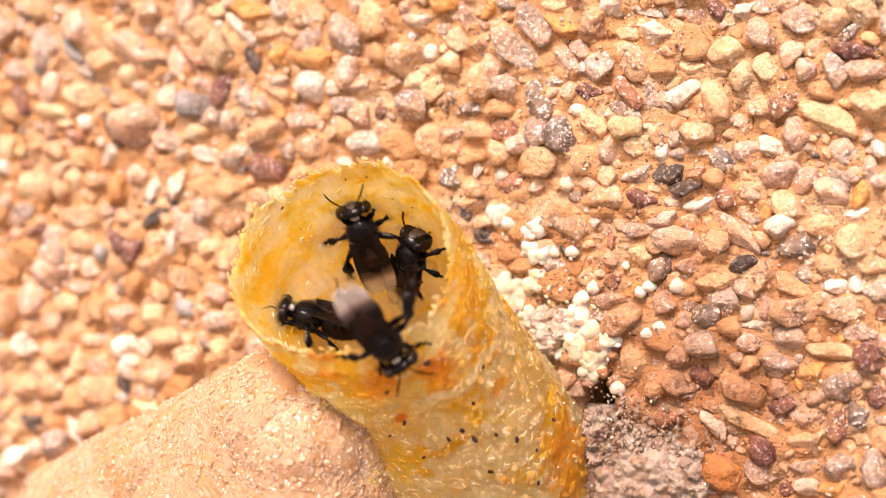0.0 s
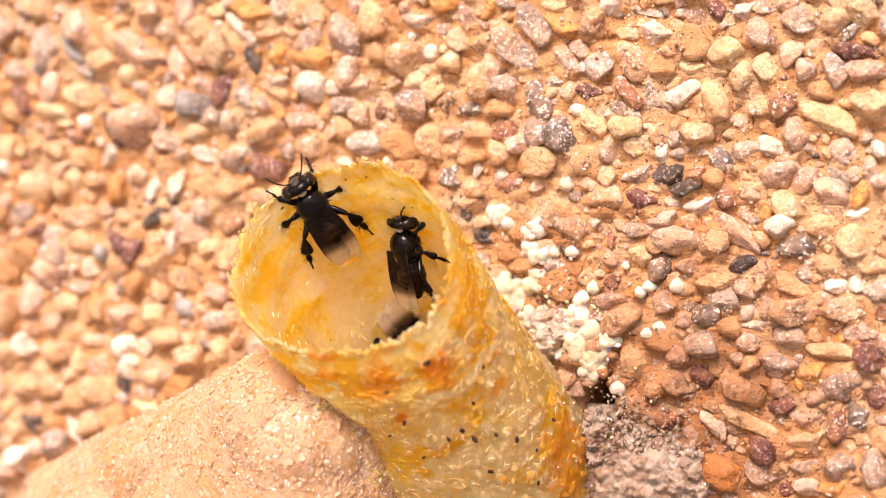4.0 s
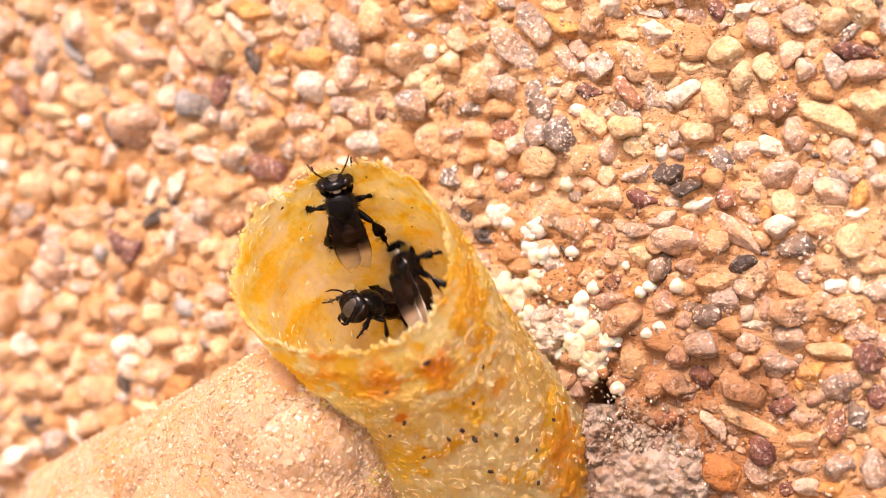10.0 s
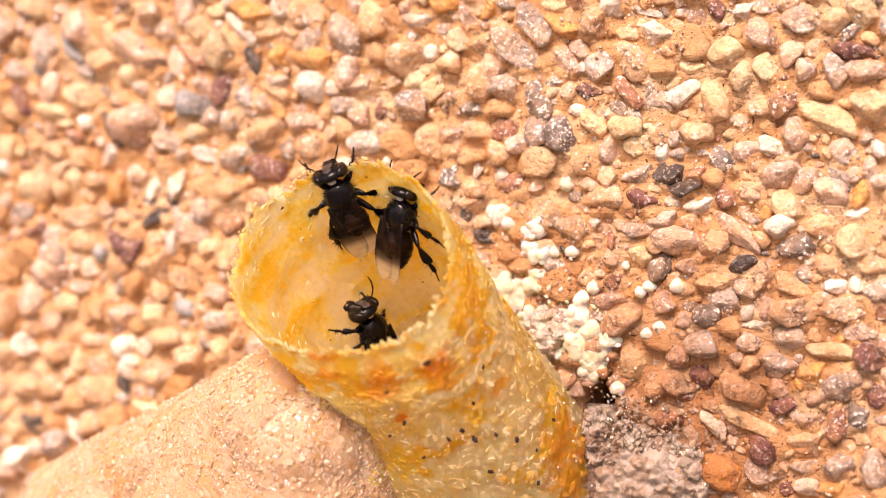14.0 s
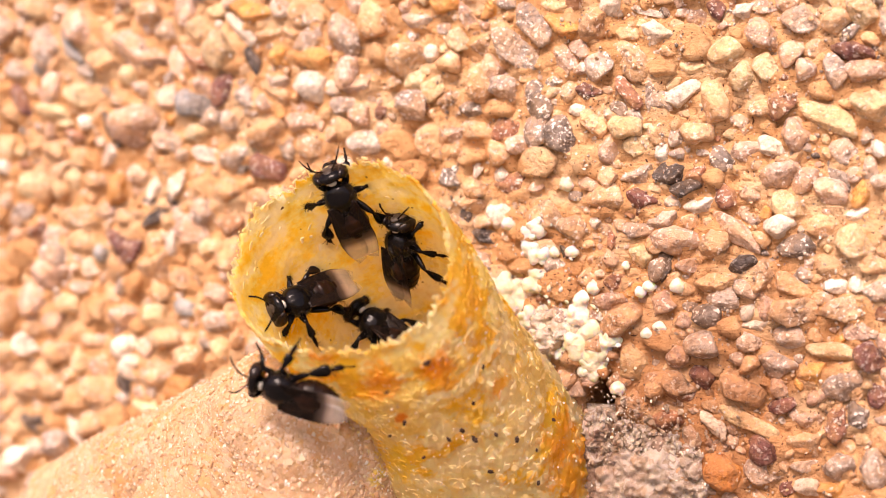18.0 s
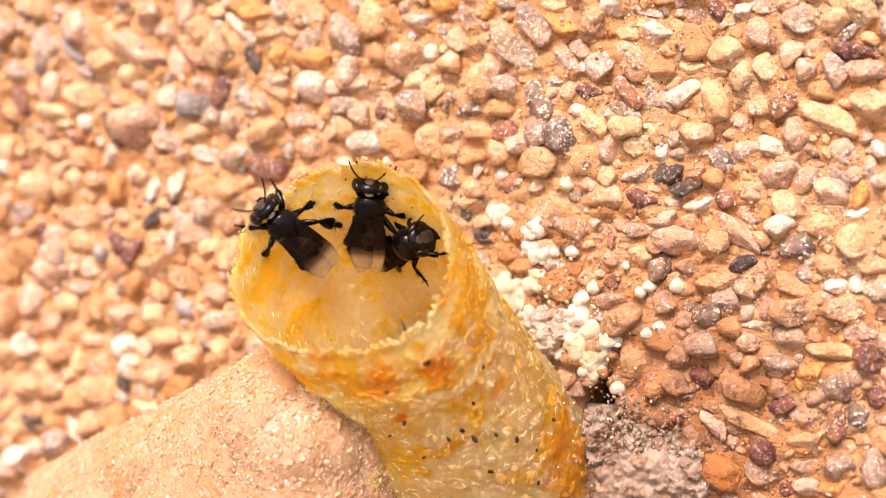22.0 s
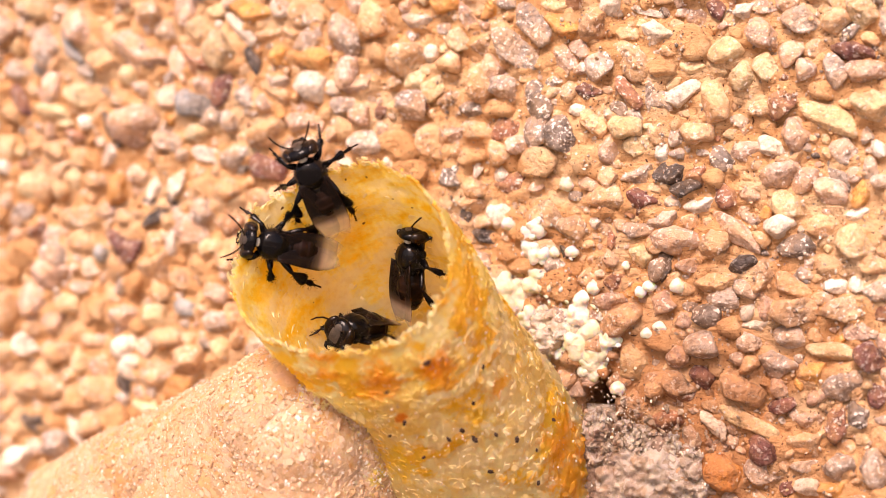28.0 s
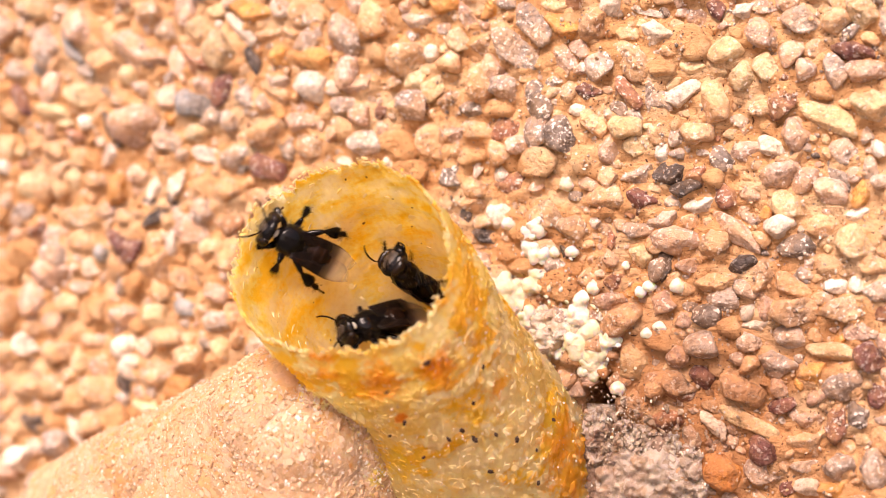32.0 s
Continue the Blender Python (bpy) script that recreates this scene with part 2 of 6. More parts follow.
def inner_material():
    """The inside of the tube: pale, waxy and damp, with smears of yellow and orange resin laid in rings."""
    m, nt, bsdf, link = nodes_of("inner_wax")
    pos = place_of(nt)
    uv = nt.nodes.new("ShaderNodeSeparateXYZ")
    link(nt.nodes.new("ShaderNodeTexCoord").outputs["UV"], uv.inputs[0])
    run, spot = streaks(nt, link, pos, 210), noise_node(nt, link, pos, 420, 5, 0.65)
    both = calc(nt, link, "ADD", calc(nt, link, "MULTIPLY", run, 0.45), calc(nt, link, "MULTIPLY", spot, 0.55))
    ledge = ramp(nt, link, calc(nt, link, "ADD", uv.outputs[1], calc(nt, link, "MULTIPLY", spot, 0.05)),
                 [(0.0, (0.07,) * 3), (0.06, (0.02,) * 3), (0.11, (0.0,) * 3), (0.135, (0.075,) * 3), (0.165, (0.0,) * 3), (0.27, (0.05,) * 3), (0.32, (0.0,) * 3), (0.5, (-0.04,) * 3)])
    both = calc(nt, link, "ADD", both, ledge)
    col = ramp(nt, link, both, [(0.38, (0.975, 0.94, 0.74)), (0.49, (0.975, 0.92, 0.58)), (0.54, (0.975, 0.86, 0.28)), (0.61, (0.96, 0.68, 0.06))])
    fine = noise_node(nt, link, pos, 2400, 5, 0.65)
    col = blend(nt, link, 0.35, col, ramp(nt, link, fine, [(0.36, (0.80, 0.72, 0.58)), (0.52, (1, 1, 1)), (0.68, (1.06, 1.06, 1.06))]), "MULTIPLY")
    dots = ramp(nt, link, noise_node(nt, link, pos, 2100, 1, 0.4), [(0.215, (1, 1, 1)), (0.235, (0, 0, 0))])
    col = blend(nt, link, dots, col, (0.16, 0.09, 0.03))
    link(col, bsdf.inputs["Base Color"])
    bsdf.inputs["Roughness"].default_value = 0.32
    bump(nt, link, bsdf, calc(nt, link, "ADD", calc(nt, link, "MULTIPLY", run, 0.8), calc(nt, link, "ADD", spot, calc(nt, link, "MULTIPLY", fine, 0.4))), 0.00022, 1.0)
    trans = nt.nodes.new("ShaderNodeBsdfTranslucent")
    link(col, trans.inputs["Color"])
    mix = nt.nodes.new("ShaderNodeMixShader")
    mix.inputs[0].default_value = 0.78
    link(bsdf.outputs[0], mix.inputs[1])
    link(trans.outputs[0], mix.inputs[2])
    link(mix.outputs[0], nt.nodes["Material Output"].inputs["Surface"])
    return m


def crystal_material(name, dark, light):
    """Clear glossy crumbs of resin that sparkle."""
    m, nt, bsdf, link = nodes_of(name)
    one = nt.nodes.new("ShaderNodeNewGeometry").outputs["Random Per Island"]
    col = ramp(nt, link, one, [(0.0, dark), (1.0, light)])
    link(col, bsdf.inputs["Base Color"])
    bsdf.inputs["Roughness"].default_value = 0.10
    bsdf.inputs["Specular IOR Level"].default_value = 0.6
    trans = nt.nodes.new("ShaderNodeBsdfTranslucent")
    link(col, trans.inputs["Color"])
    mix = nt.nodes.new("ShaderNodeMixShader")
    mix.inputs[0].default_value = 0.4
    link(bsdf.outputs[0], mix.inputs[1])
    link(trans.outputs[0], mix.inputs[2])
    link(mix.outputs[0], nt.nodes["Material Output"].inputs["Surface"])
    return m


tube_wax = wax_material("tube_wax", (0.97, 0.92, 0.62), (0.97, 0.83, 0.32), (0.955, 0.64, 0.05), 0.76, True, 0.15, 850, 0.3, False, TUBE_DABS, 0.24)
inner_wax = inner_material()
mound_wax = wax_material("mound_wax", (0.76, 0.535, 0.34), (0.72, 0.455, 0.25), (0.74, 0.42, 0.18), 0.25, False, 0.45, 700, 0.6, False, TUBE_DABS[1:2], 0.13)
crust_wax = wax_material("crust_resin", (0.52, 0.42, 0.34), (0.25, 0.155, 0.105), (0.40, 0.26, 0.17), 0.05, False, 0.8, 900, 0.2, False, (), 0.3)
crust_pale = wax_material("crust_pale", (0.80, 0.72, 0.61), (0.54, 0.44, 0.34), (0.52, 0.38, 0.26), 0.08, False, 0.6, 900, 0.2, False, (), 0.25)
grain_wax = crystal_material("grain_wax", (0.70, 0.44, 0.23), (0.86, 0.68, 0.49))
flake_wax = wax_material("flake_wax", (0.97, 0.92, 0.62), (0.97, 0.83, 0.32), (0.955, 0.64, 0.05), 0.55, True, 0.15, 850, 0.0, True, TUBE_DABS, 0.08)
flake_inner = crystal_material("flake_inner", (0.97, 0.82, 0.30), (0.975, 0.93, 0.72))
glint_wax = crystal_material("clear_resin", (0.84, 0.74, 0.58), (0.95, 0.92, 0.86))
lump_white = wax_material("white_wax", (0.89, 0.84, 0.72), (0.80, 0.72, 0.57), (0.86, 0.77, 0.56), 0.2, False, 0.2, 700, 0.6, False, (), 0.12)
lump_yellow = wax_material("yellow_wax", (0.88, 0.81, 0.64), (0.79, 0.69, 0.48), (0.84, 0.75, 0.50), 0.2, False, 0.2, 700, 0.6, False, (), 0.12)


def chitin(name, dark, light, rough, relief=0.00003, coat=0.3, shine=0.24):
    m, nt, bsdf, link = nodes_of(name)
    co = nt.nodes.new("ShaderNodeTexCoord").outputs["Object"]
    n = noise_node(nt, link, co, 1600, 5, 0.7)
    link(ramp(nt, link, n, [(0.35, dark), (0.7, light)]), bsdf.inputs["Base Color"])
    bsdf.inputs["Roughness"].default_value = rough
    bsdf.inputs["Specular IOR Level"].default_value = shine
    bsdf.inputs["Coat Weight"].default_value = coat
    bsdf.inputs["Coat Roughness"].default_value = 0.25
    bump(nt, link, bsdf, noise_node(nt, link, co, 9000, 3, 0.6), relief, 0.8)
    return m


black_shell = chitin("black_shell", (0.003, 0.0025, 0.0024), (0.007, 0.005, 0.005), 0.11, 0.000006, 0.0, 0.17)
brown_shell = chitin("brown_shell", (0.006, 0.0035, 0.0025), (0.022, 0.009, 0.005), 0.18, 0.000012, 0.0, 0.12)
eye_shell = chitin("eye_shell", (0.007, 0.004, 0.003), (0.018, 0.010, 0.007), 0.16, 0.00001, 0.0, 0.25)
pale_face = chitin("pale_face", (0.022, 0.017, 0.014), (0.085, 0.066, 0.053), 0.28, 0.00005, 0.0)
pale_collar = chitin("pale_collar", (0.42, 0.40, 0.33), (0.62, 0.60, 0.52), 0.5, 0.00003, 0.0)
fuzz = chitin("grey_fuzz", (0.025, 0.020, 0.016), (0.09, 0.072, 0.058), 0.7, 0.00005, 0.0)
pollen = chitin("orange_pollen", (0.75, 0.16, 0.02), (0.85, 0.28, 0.04), 0.8, 0.00006, 0.0)
debris = chitin("dark_debris", (0.02, 0.01, 0.007), (0.07, 0.035, 0.02), 0.6, 0.00005, 0.0)


def wing_material():
    """Smoky membrane, dark near the hinge and clear towards the tip, with veins; sky glare is put into the pale tip."""
    m, nt, bsdf, link = nodes_of("wing_membrane")
    co = nt.nodes.new("ShaderNodeTexCoord").outputs["Object"]
    sep = nt.nodes.new("ShaderNodeSeparateXYZ")
    link(co, sep.inputs[0])
    along = calc(nt, link, "MULTIPLY", sep.outputs[0], -1 / (3.15 * 0.00121))
    cell = nt.nodes.new("ShaderNodeTexVoronoi")
    cell.feature, cell.inputs["Scale"].default_value = "DISTANCE_TO_EDGE", 1300
    link(co, cell.inputs["Vector"])
    vein = ramp(nt, link, cell.outputs["Distance"], [(0.02, (1, 1, 1)), (0.05, (0, 0, 0))])
    col = ramp(nt, link, along, [(0.54, (0.006, 0.003, 0.002)), (0.64, (0.07, 0.030, 0.014)), (0.75, (0.46, 0.30, 0.17)), (0.88, (0.68, 0.58, 0.44))])
    link(blend(nt, link, calc(nt, link, "MULTIPLY", vein, 0.5), col, (0.03, 0.018, 0.012)), bsdf.inputs["Base Color"])
    bsdf.inputs["Roughness"].default_value = 0.3
    bsdf.inputs["Specular IOR Level"].default_value = 0.04
    link(ramp(nt, link, along, [(0.52, (0.90,) * 3), (0.68, (0.72,) * 3), (0.82, (0.24,) * 3), (0.95, (0.06,) * 3)]), bsdf.inputs["Alpha"])
    bump(nt, link, bsdf, noise_node(nt, link, co, 2500, 2), 0.00005, 0.6)
    sheen = nt.nodes.new("ShaderNodeBsdfAnisotropic")
    sheen.inputs["Roughness"].default_value = 0.45
    mix = nt.nodes.new("ShaderNodeMixShader")
    # gloss peaks towards the tip to stand in for sky glare
    link(ramp(nt, link, along, [(0.5, (0.008,) * 3), (0.62, (0.10,) * 3), (0.74, (0.52,) * 3), (0.86, (0.34,) * 3), (0.97, (0.08,) * 3)]), mix.inputs[0])
    link(bsdf.outputs[0], mix.inputs[1])
    link(sheen.outputs[0], mix.inputs[2])
    link(mix.outputs[0], nt.nodes["Material Output"].inputs["Surface"])
    return m


wing_skin = wing_material()

def paving_material():
    m, nt, bsdf, link = nodes_of("grey_paving")
    pos = place_of(nt)
    link(ramp(nt, link, noise_node(nt, link, pos, 9, 8, 0.7), [(0.35, (0.13, 0.12, 0.11)), (0.65, (0.22, 0.205, 0.19))]), bsdf.inputs["Base Color"])
    bsdf.inputs["Roughness"].default_value = 0.9
    bump(nt, link, bsdf, noise_node(nt, link, pos, 60, 5), 0.004, 0.5)
    return m


# skin of the unseen ground, added to throw light back up
paving = paving_material()

# ---- the wall: a panel of orange mortar set with pebbles ----
WALL_A = math.atan(0.42)
WU = Vector((math.cos(WALL_A), -math.sin(WALL_A), 0))
WN = Vector((-math.sin(WALL_A), -math.cos(WALL_A), 0))
WO = Vector((0, 93.0, 0))
HOLE = (3.94, -12.39, 4.6)


def on_wall(u, v, n=0.0):
    p = WO + WU * u + WN * n
    return at(p.x, p.y, p.z + v)


def relief(u, v):
    return 0.32 * noise.noise((u * 0.35, v * 0.5, 3)) + 0.22 * noise.noise((u * 1.1, v * 1.6, 7)) + 0.10 * noise.noise((u * 1.4, v * 5.0, 1)) + 0.05 * noise.noise((u * 5.0, v * 9.0, 4))


wall = tagged(new("wall", bpy.data.meshes.new("wall")), "orange mortar wall set with many coloured pebbles", "wall", kind="structure")


def pebble_shape(seed, level=4):
    """A rounded broken pebble of unit size: a ball cut by soft planes."""
    rng = random.Random(seed)
    cuts = []
    for _ in range(rng.randint(8, 13)):
        n = Vector((rng.gauss(0, 1), rng.gauss(0, 1), rng.gauss(0, 0.8))).normalized()
        cuts.append((n, rng.uniform(0.55, 0.92)))
    bm = bmesh.new()
    bmesh.ops.create_icosphere(bm, subdivisions=level, radius=1.0)
    sharp = rng.choice((24, 40, 60))
    for v in bm.verts:
        d = v.co.normalized()
        r = sum((max(d.dot(n), 0.0) / k) ** sharp for n, k in cuts) + 0.9 ** sharp
        v.co = d * r ** (-1 / sharp) * (1.10 + 0.12 * noise.noise(d * 1.5 + Vector((seed, 0, 0))) + 0.05 * noise.noise(d * 4 + Vector((seed, 3, 0)))
                                    + 0.025 * noise.noise(d * 10 + Vector((seed, 6, 0))))
    for f in bm.faces:
        f.smooth = True
    mesh = bpy.data.meshes.new("stone")
    bm.to_mesh(mesh)
    bm.free()
    return mesh


SHAPES = {}
TAKEN = []
stone_rng = random.Random(11)


def shape_for(kind, k):
    if (kind, k) not in SHAPES:
        mesh = pebble_shape(k)
        mesh.materials.append(STONE[kind])
        SHAPES[kind, k] = mesh
    return SHAPES[kind, k]


def stone_pose(u, v, long, short, angle, rng):
    deep = min(long, short) * rng.uniform(0.42, 0.6)
    a = radians(angle)
    x = WU * math.cos(a) + Vector((0, 0, math.sin(a)))
    z = (WN + WU * rng.uniform(-0.2, 0.2) + Vector((0, 0, rng.uniform(-0.1, 0.3)))).normalized()
    x = (x - z * x.dot(z)).normalized()
    y = z.cross(x)
    m = Matrix((x, y, z)).transposed().to_4x4()
    m.translation = on_wall(u, v, relief(u, v) + deep * 0.27)
    return m @ Matrix.Diagonal((long * 0.54 * MM, short * 0.54 * MM, deep * MM, 1))


def set_stones(kind, rows):
    for u, v, long, short, angle in rows:
        ob = new("stone", shape_for(kind, stone_rng.randrange(9)))
        ob.parent = wall
        ob.matrix_basis = stone_pose(u, v, long, short, angle, stone_rng)
        TAKEN.append((u, v, long * 0.5, short * 0.5, radians(angle)))


set_stones("cream", [
    (-29.12, 16.25, 1.91, 1.72, 0), (-25.69, 10.13, 2.64, 1.36, -10), (-28.20, 9.35, 2.28, 1.14, -20), (-27.28, 8.56, 1.33, 0.95, 0),
    (-22.12, 11.18, 1.34, 1.34, 0), (-15.05, 12.51, 2.71, 2.17, -30), (-1.63, 9.97, 1.54, 1.20, 0), (-0.44, 9.75, 1.70, 1.36, 80),
    (7.37, 14.05, 1.65, 0.99, 0), (1.32, 12.38, 1.52, 1.35, 0), (11.45, 6.83, 1.62, 1.46, 0), (12.12, 5.85, 1.61, 1.29, 0),
    (12.72, 6.89, 0.52, 0.48, 0), (24.45, 12.71, 1.89, 1.41, -50), (17.32, 10.92, 1.96, 1.45, 20), (15.33, 10.16, 1.27, 1.02, 0),
    (16.52, 10.10, 1.58, 0.95, -50), (18.27, 9.46, 1.63, 1.51, -40), (19.59, 9.97, 1.41, 1.41, 0)])
set_stones("cream", [
    (25.14, 7.64, 1.98, 1.71, 0), (22.90, 6.95, 3.38, 1.38, -25), (17.48, 6.34, 0.82, 0.63, 0), (-30.05, 4.06, 1.91, 1.91, 0),
    (-27.05, -3.75, 1.51, 1.51, 0), (-19.94, -4.57, 1.84, 1.66, 0), (-16.10, 0.04, 1.45, 1.27, 0), (12.22, -0.45, 1.36, 1.10, -40),
    (24.39, 0.34, 1.83, 1.68, 0), (-25.91, -7.50, 1.51, 1.51, 0), (-20.15, -10.47, 2.95, 1.66, 0), (23.05, -5.66, 2.58, 0.98, -5),
    (18.27, -9.55, 3.08, 1.07, -25), (24.63, -10.35, 0.76, 0.85, 0), (15.72, -11.73, 0.83, 0.64, 0), (20.76, 2.36, 2.24, 1.40, -10)])
set_stones("white", [
    (-25.46, 8.31, 1.28, 1.05, -10), (-13.81, 13.88, 2.88, 0.79, -45), (-8.76, 9.91, 2.12, 1.76, -15), (-0.70, 11.97, 1.23, 1.02, 80),
    (13.28, 12.24, 1.67, 1.29, -40), (8.75, 8.06, 1.31, 0.72, 5), (18.27, 13.23, 1.13, 0.94, 0), (14.75, 8.65, 1.85, 1.21, 30),
    (19.68, 5.59, 1.44, 1.12, -20), (25.58, 5.35, 0.91, 0.91, 0), (2.48, 4.85, 1.21, 0.50, 75), (3.96, 4.45, 1.14, 0.84, 80),
    (7.89, 3.75, 0.89, 0.86, 0), (20.21, 1.18, 1.43, 1.31, 30), (18.90, -4.20, 1.63, 0.81, 0), (-30.29, -6.47, 1.72, 1.53, 0),
    (-22.56, -6.29, 1.67, 1.67, 0), (-26.37, -12.23, 2.34, 1.13, -45)])
set_stones("white", [
    (-25.24, -1.28, 1.32, 1.13, 0), (-20.15, 4.09, 1.66, 1.29, 80), (-18.43, 4.25, 1.83, 1.10, 80), (-16.52, 6.03, 2.04, 1.09, -20),
    (15.72, 2.42, 1.46, 0.89, 20), (24.25, 1.87, 1.41, 1.04, -10), (23.20, -2.12, 1.29, 0.83, 0), (24.39, -1.96, 0.92, 0.86, 0),
    (16.52, -9.95, 1.96, 0.89, -40), (20.30, -9.47, 0.40, 0.37, 0), (21.68, -13.12, 1.42, 0.93, 0), (10.61, 13.85, 1.30, 1.30, 0),
    (12.45, 13.58, 2.00, 0.48, -20), (-18.86, 0.22, 1.69, 0.88, 80), (-30.99, -14.17, 2.30, 2.11, 0), (-16.31, -9.04, 1.67, 1.09, 20)])
set_stones("pink", [
    (-21.68, 8.38, 3.19, 2.60, 0), (-21.24, 12.81, 4.07, 2.22, -35), (-25.91, 14.55, 2.71, 1.88, -40), (-28.20, 10.68, 1.90, 1.67, 80),
    (-18.43, 11.76, 2.05, 1.17, -60), (-6.01, 10.84, 2.16, 1.53, 75), (-5.43, 10.12, 2.43, 1.39, 0), (-9.55, 7.82, 1.77, 1.24, 0),
    (1.76, 13.71, 1.76, 1.01, -65), (7.71, 10.90, 2.04, 1.12, -60), (3.13, 10.78, 1.54, 1.34, 80), (0.59, 6.82, 1.70, 1.36, 0),
    (19.37, 11.76, 2.25, 1.44, -25), (19.37, 13.32, 1.44, 0.78, 0), (20.92, 10.90, 1.74, 1.24, 85), (24.69, 9.49, 1.89, 1.22, 0),
    (20.92, 6.24, 1.55, 1.40, 80), (18.27, 5.53, 1.45, 1.10, 0)])
set_stones("pink", [
    (-18.22, 2.05, 1.83, 1.32, -30), (-17.37, 0.95, 2.19, 1.64, -20), (-28.43, -1.29, 2.28, 1.90, 0), (-29.59, -3.32, 2.75, 1.91, 80),
    (-31.23, 1.00, 1.00, 0.96, 0), (-22.56, -4.24, 1.86, 1.30, 0), (21.68, 3.74, 1.61, 1.24, 60), (22.90, 2.95, 1.91, 1.48, -20),
    (14.26, 0.67, 2.50, 1.47, -10), (15.24, -0.92, 1.66, 0.96, 0), (21.53, -9.26, 1.42, 1.24, 0), (19.37, -3.10, 1.56, 1.09, 80),
    (-32.17, -15.00, 1.93, 1.93, 0), (20.14, 4.24, 1.93, 1.37, 10), (10.45, -2.90, 1.69, 0.98, 0), (17.80, 1.13, 2.90, 1.07, -45),
    (14.59, -5.88, 1.47, 1.28, 80)])
set_stones("peach", [
    (-23.45, 13.85, 2.69, 1.12, -50), (-24.11, 12.20, 1.87, 1.68, 0), (-29.59, 6.92, 1.91, 1.53, 0), (-27.97, 6.42, 1.90, 1.33, -20),
    (-4.09, 13.87, 2.49, 2.28, 0), (-11.76, 13.52, 2.21, 0.71, 5), (-10.15, 13.51, 1.63, 1.24, -30), (-11.97, 7.36, 2.21, 1.43, 20),
    (-0.52, 6.34, 2.11, 1.70, -40), (9.43, 12.94, 1.70, 1.47, 40), (11.45, 12.18, 1.17, 0.97, 0), (9.43, 7.22, 1.70, 1.14, -40),
    (2.23, 6.94, 1.89, 1.28, -10), (23.20, 12.48, 1.29, 1.23, 0), (16.52, 8.11, 2.41, 1.46, -75), (20.76, 5.00, 1.55, 1.09, 0),
    (2.41, 9.80, 2.02, 1.62, 80)])
set_stones("peach", [
    (-31.70, -4.20, 2.70, 1.73, 80), (-19.94, -1.07, 2.28, 2.14, 0), (-24.56, 4.54, 1.87, 1.12, 0), (-28.89, 4.42, 2.29, 1.71, 80),
    (10.28, 2.80, 2.34, 1.63, 0), (13.28, 0.19, 1.16, 1.12, 0), (22.44, 0.96, 1.54, 1.39, 0), (16.68, -1.87, 2.15, 1.58, -10),
    (20.76, -2.14, 1.86, 1.24, -30), (17.95, -7.84, 2.27, 1.57, -25), (-19.29, -5.84, 2.20, 1.47, 0), (-17.37, -7.26, 2.19, 1.82, 0),
    (-24.56, -9.34, 2.25, 1.87, 0), (-31.93, -6.90, 1.93, 1.73, 0), (-27.74, -6.98, 1.97, 1.71, 0), (-30.05, -9.53, 2.30, 1.53, 0),
    (2.41, 3.57, 1.75, 1.18, 0)])
set_stones("tan", [
    (-20.37, 15.24, 1.70, 1.48, 0), (-9.15, 14.51, 2.19, 1.77, -20), (-2.38, 11.71, 2.06, 1.89, 0), (-11.36, 9.83, 2.21, 0.89, -35),
    (-8.56, 6.38, 2.11, 1.41, 0), (2.77, 12.14, 1.55, 1.18, 0), (0.59, 9.03, 1.70, 1.36, 0), (22.29, 10.99, 1.60, 0.93, 20),
    (15.56, 6.39, 1.59, 1.27, 0), (1.69, 2.74, 1.69, 1.18, 0), (-18.00, -1.97, 1.83, 1.28, 0), (16.68, 0.51, 1.90, 1.58, 80),
    (14.59, -7.64, 1.79, 1.28, 0), (21.68, -10.49, 2.23, 1.39, 0), (-25.91, 2.11, 3.01, 1.51, 0), (20.92, -3.54, 2.24, 1.74, 0),
    (23.80, -3.34, 2.70, 1.53, 10), (19.30, -1.53, 1.56, 1.41, 80)])
set_stones("orange", [
    (-12.99, 14.92, 2.58, 1.65, -10), (-8.56, 11.66, 2.68, 1.41, -15), (-10.96, 11.95, 1.28, 1.24, 0), (0.22, 14.58, 1.56, 1.19, 0),
    (3.13, 14.30, 1.34, 1.17, 80), (7.71, 12.87, 2.04, 1.32, -20), (-22.78, 3.76, 1.86, 1.49, 80), (24.63, 2.93, 1.37, 1.07, 80),
    (19.46, 2.06, 1.13, 0.63, 80), (21.99, -6.77, 1.42, 1.39, 0), (17.32, -12.44, 2.71, 1.89, -10), (23.05, -13.04, 1.72, 1.23, 0)])
set_stones("redbrown", [
    (20.45, 8.12, 1.93, 1.43, 80), (4.38, 3.71, 2.07, 1.34, -10), (11.45, 8.94, 2.01, 0.97, -50), (15.56, 4.17, 1.15, 1.11, 0),
    (-29.82, 1.19, 1.91, 1.34, 0), (10.78, -1.92, 1.17, 0.97, 0), (10.61, 0.52, 0.98, 0.65, 80), (13.77, -9.59, 1.67, 1.28, 0),
    (14.75, -8.27, 1.98, 0.96, -10), (-17.16, 12.25, 2.77, 1.28, -50), (17.32, 2.87, 1.45, 1.42, 0), (23.35, -9.64, 1.72, 1.23, 80)])
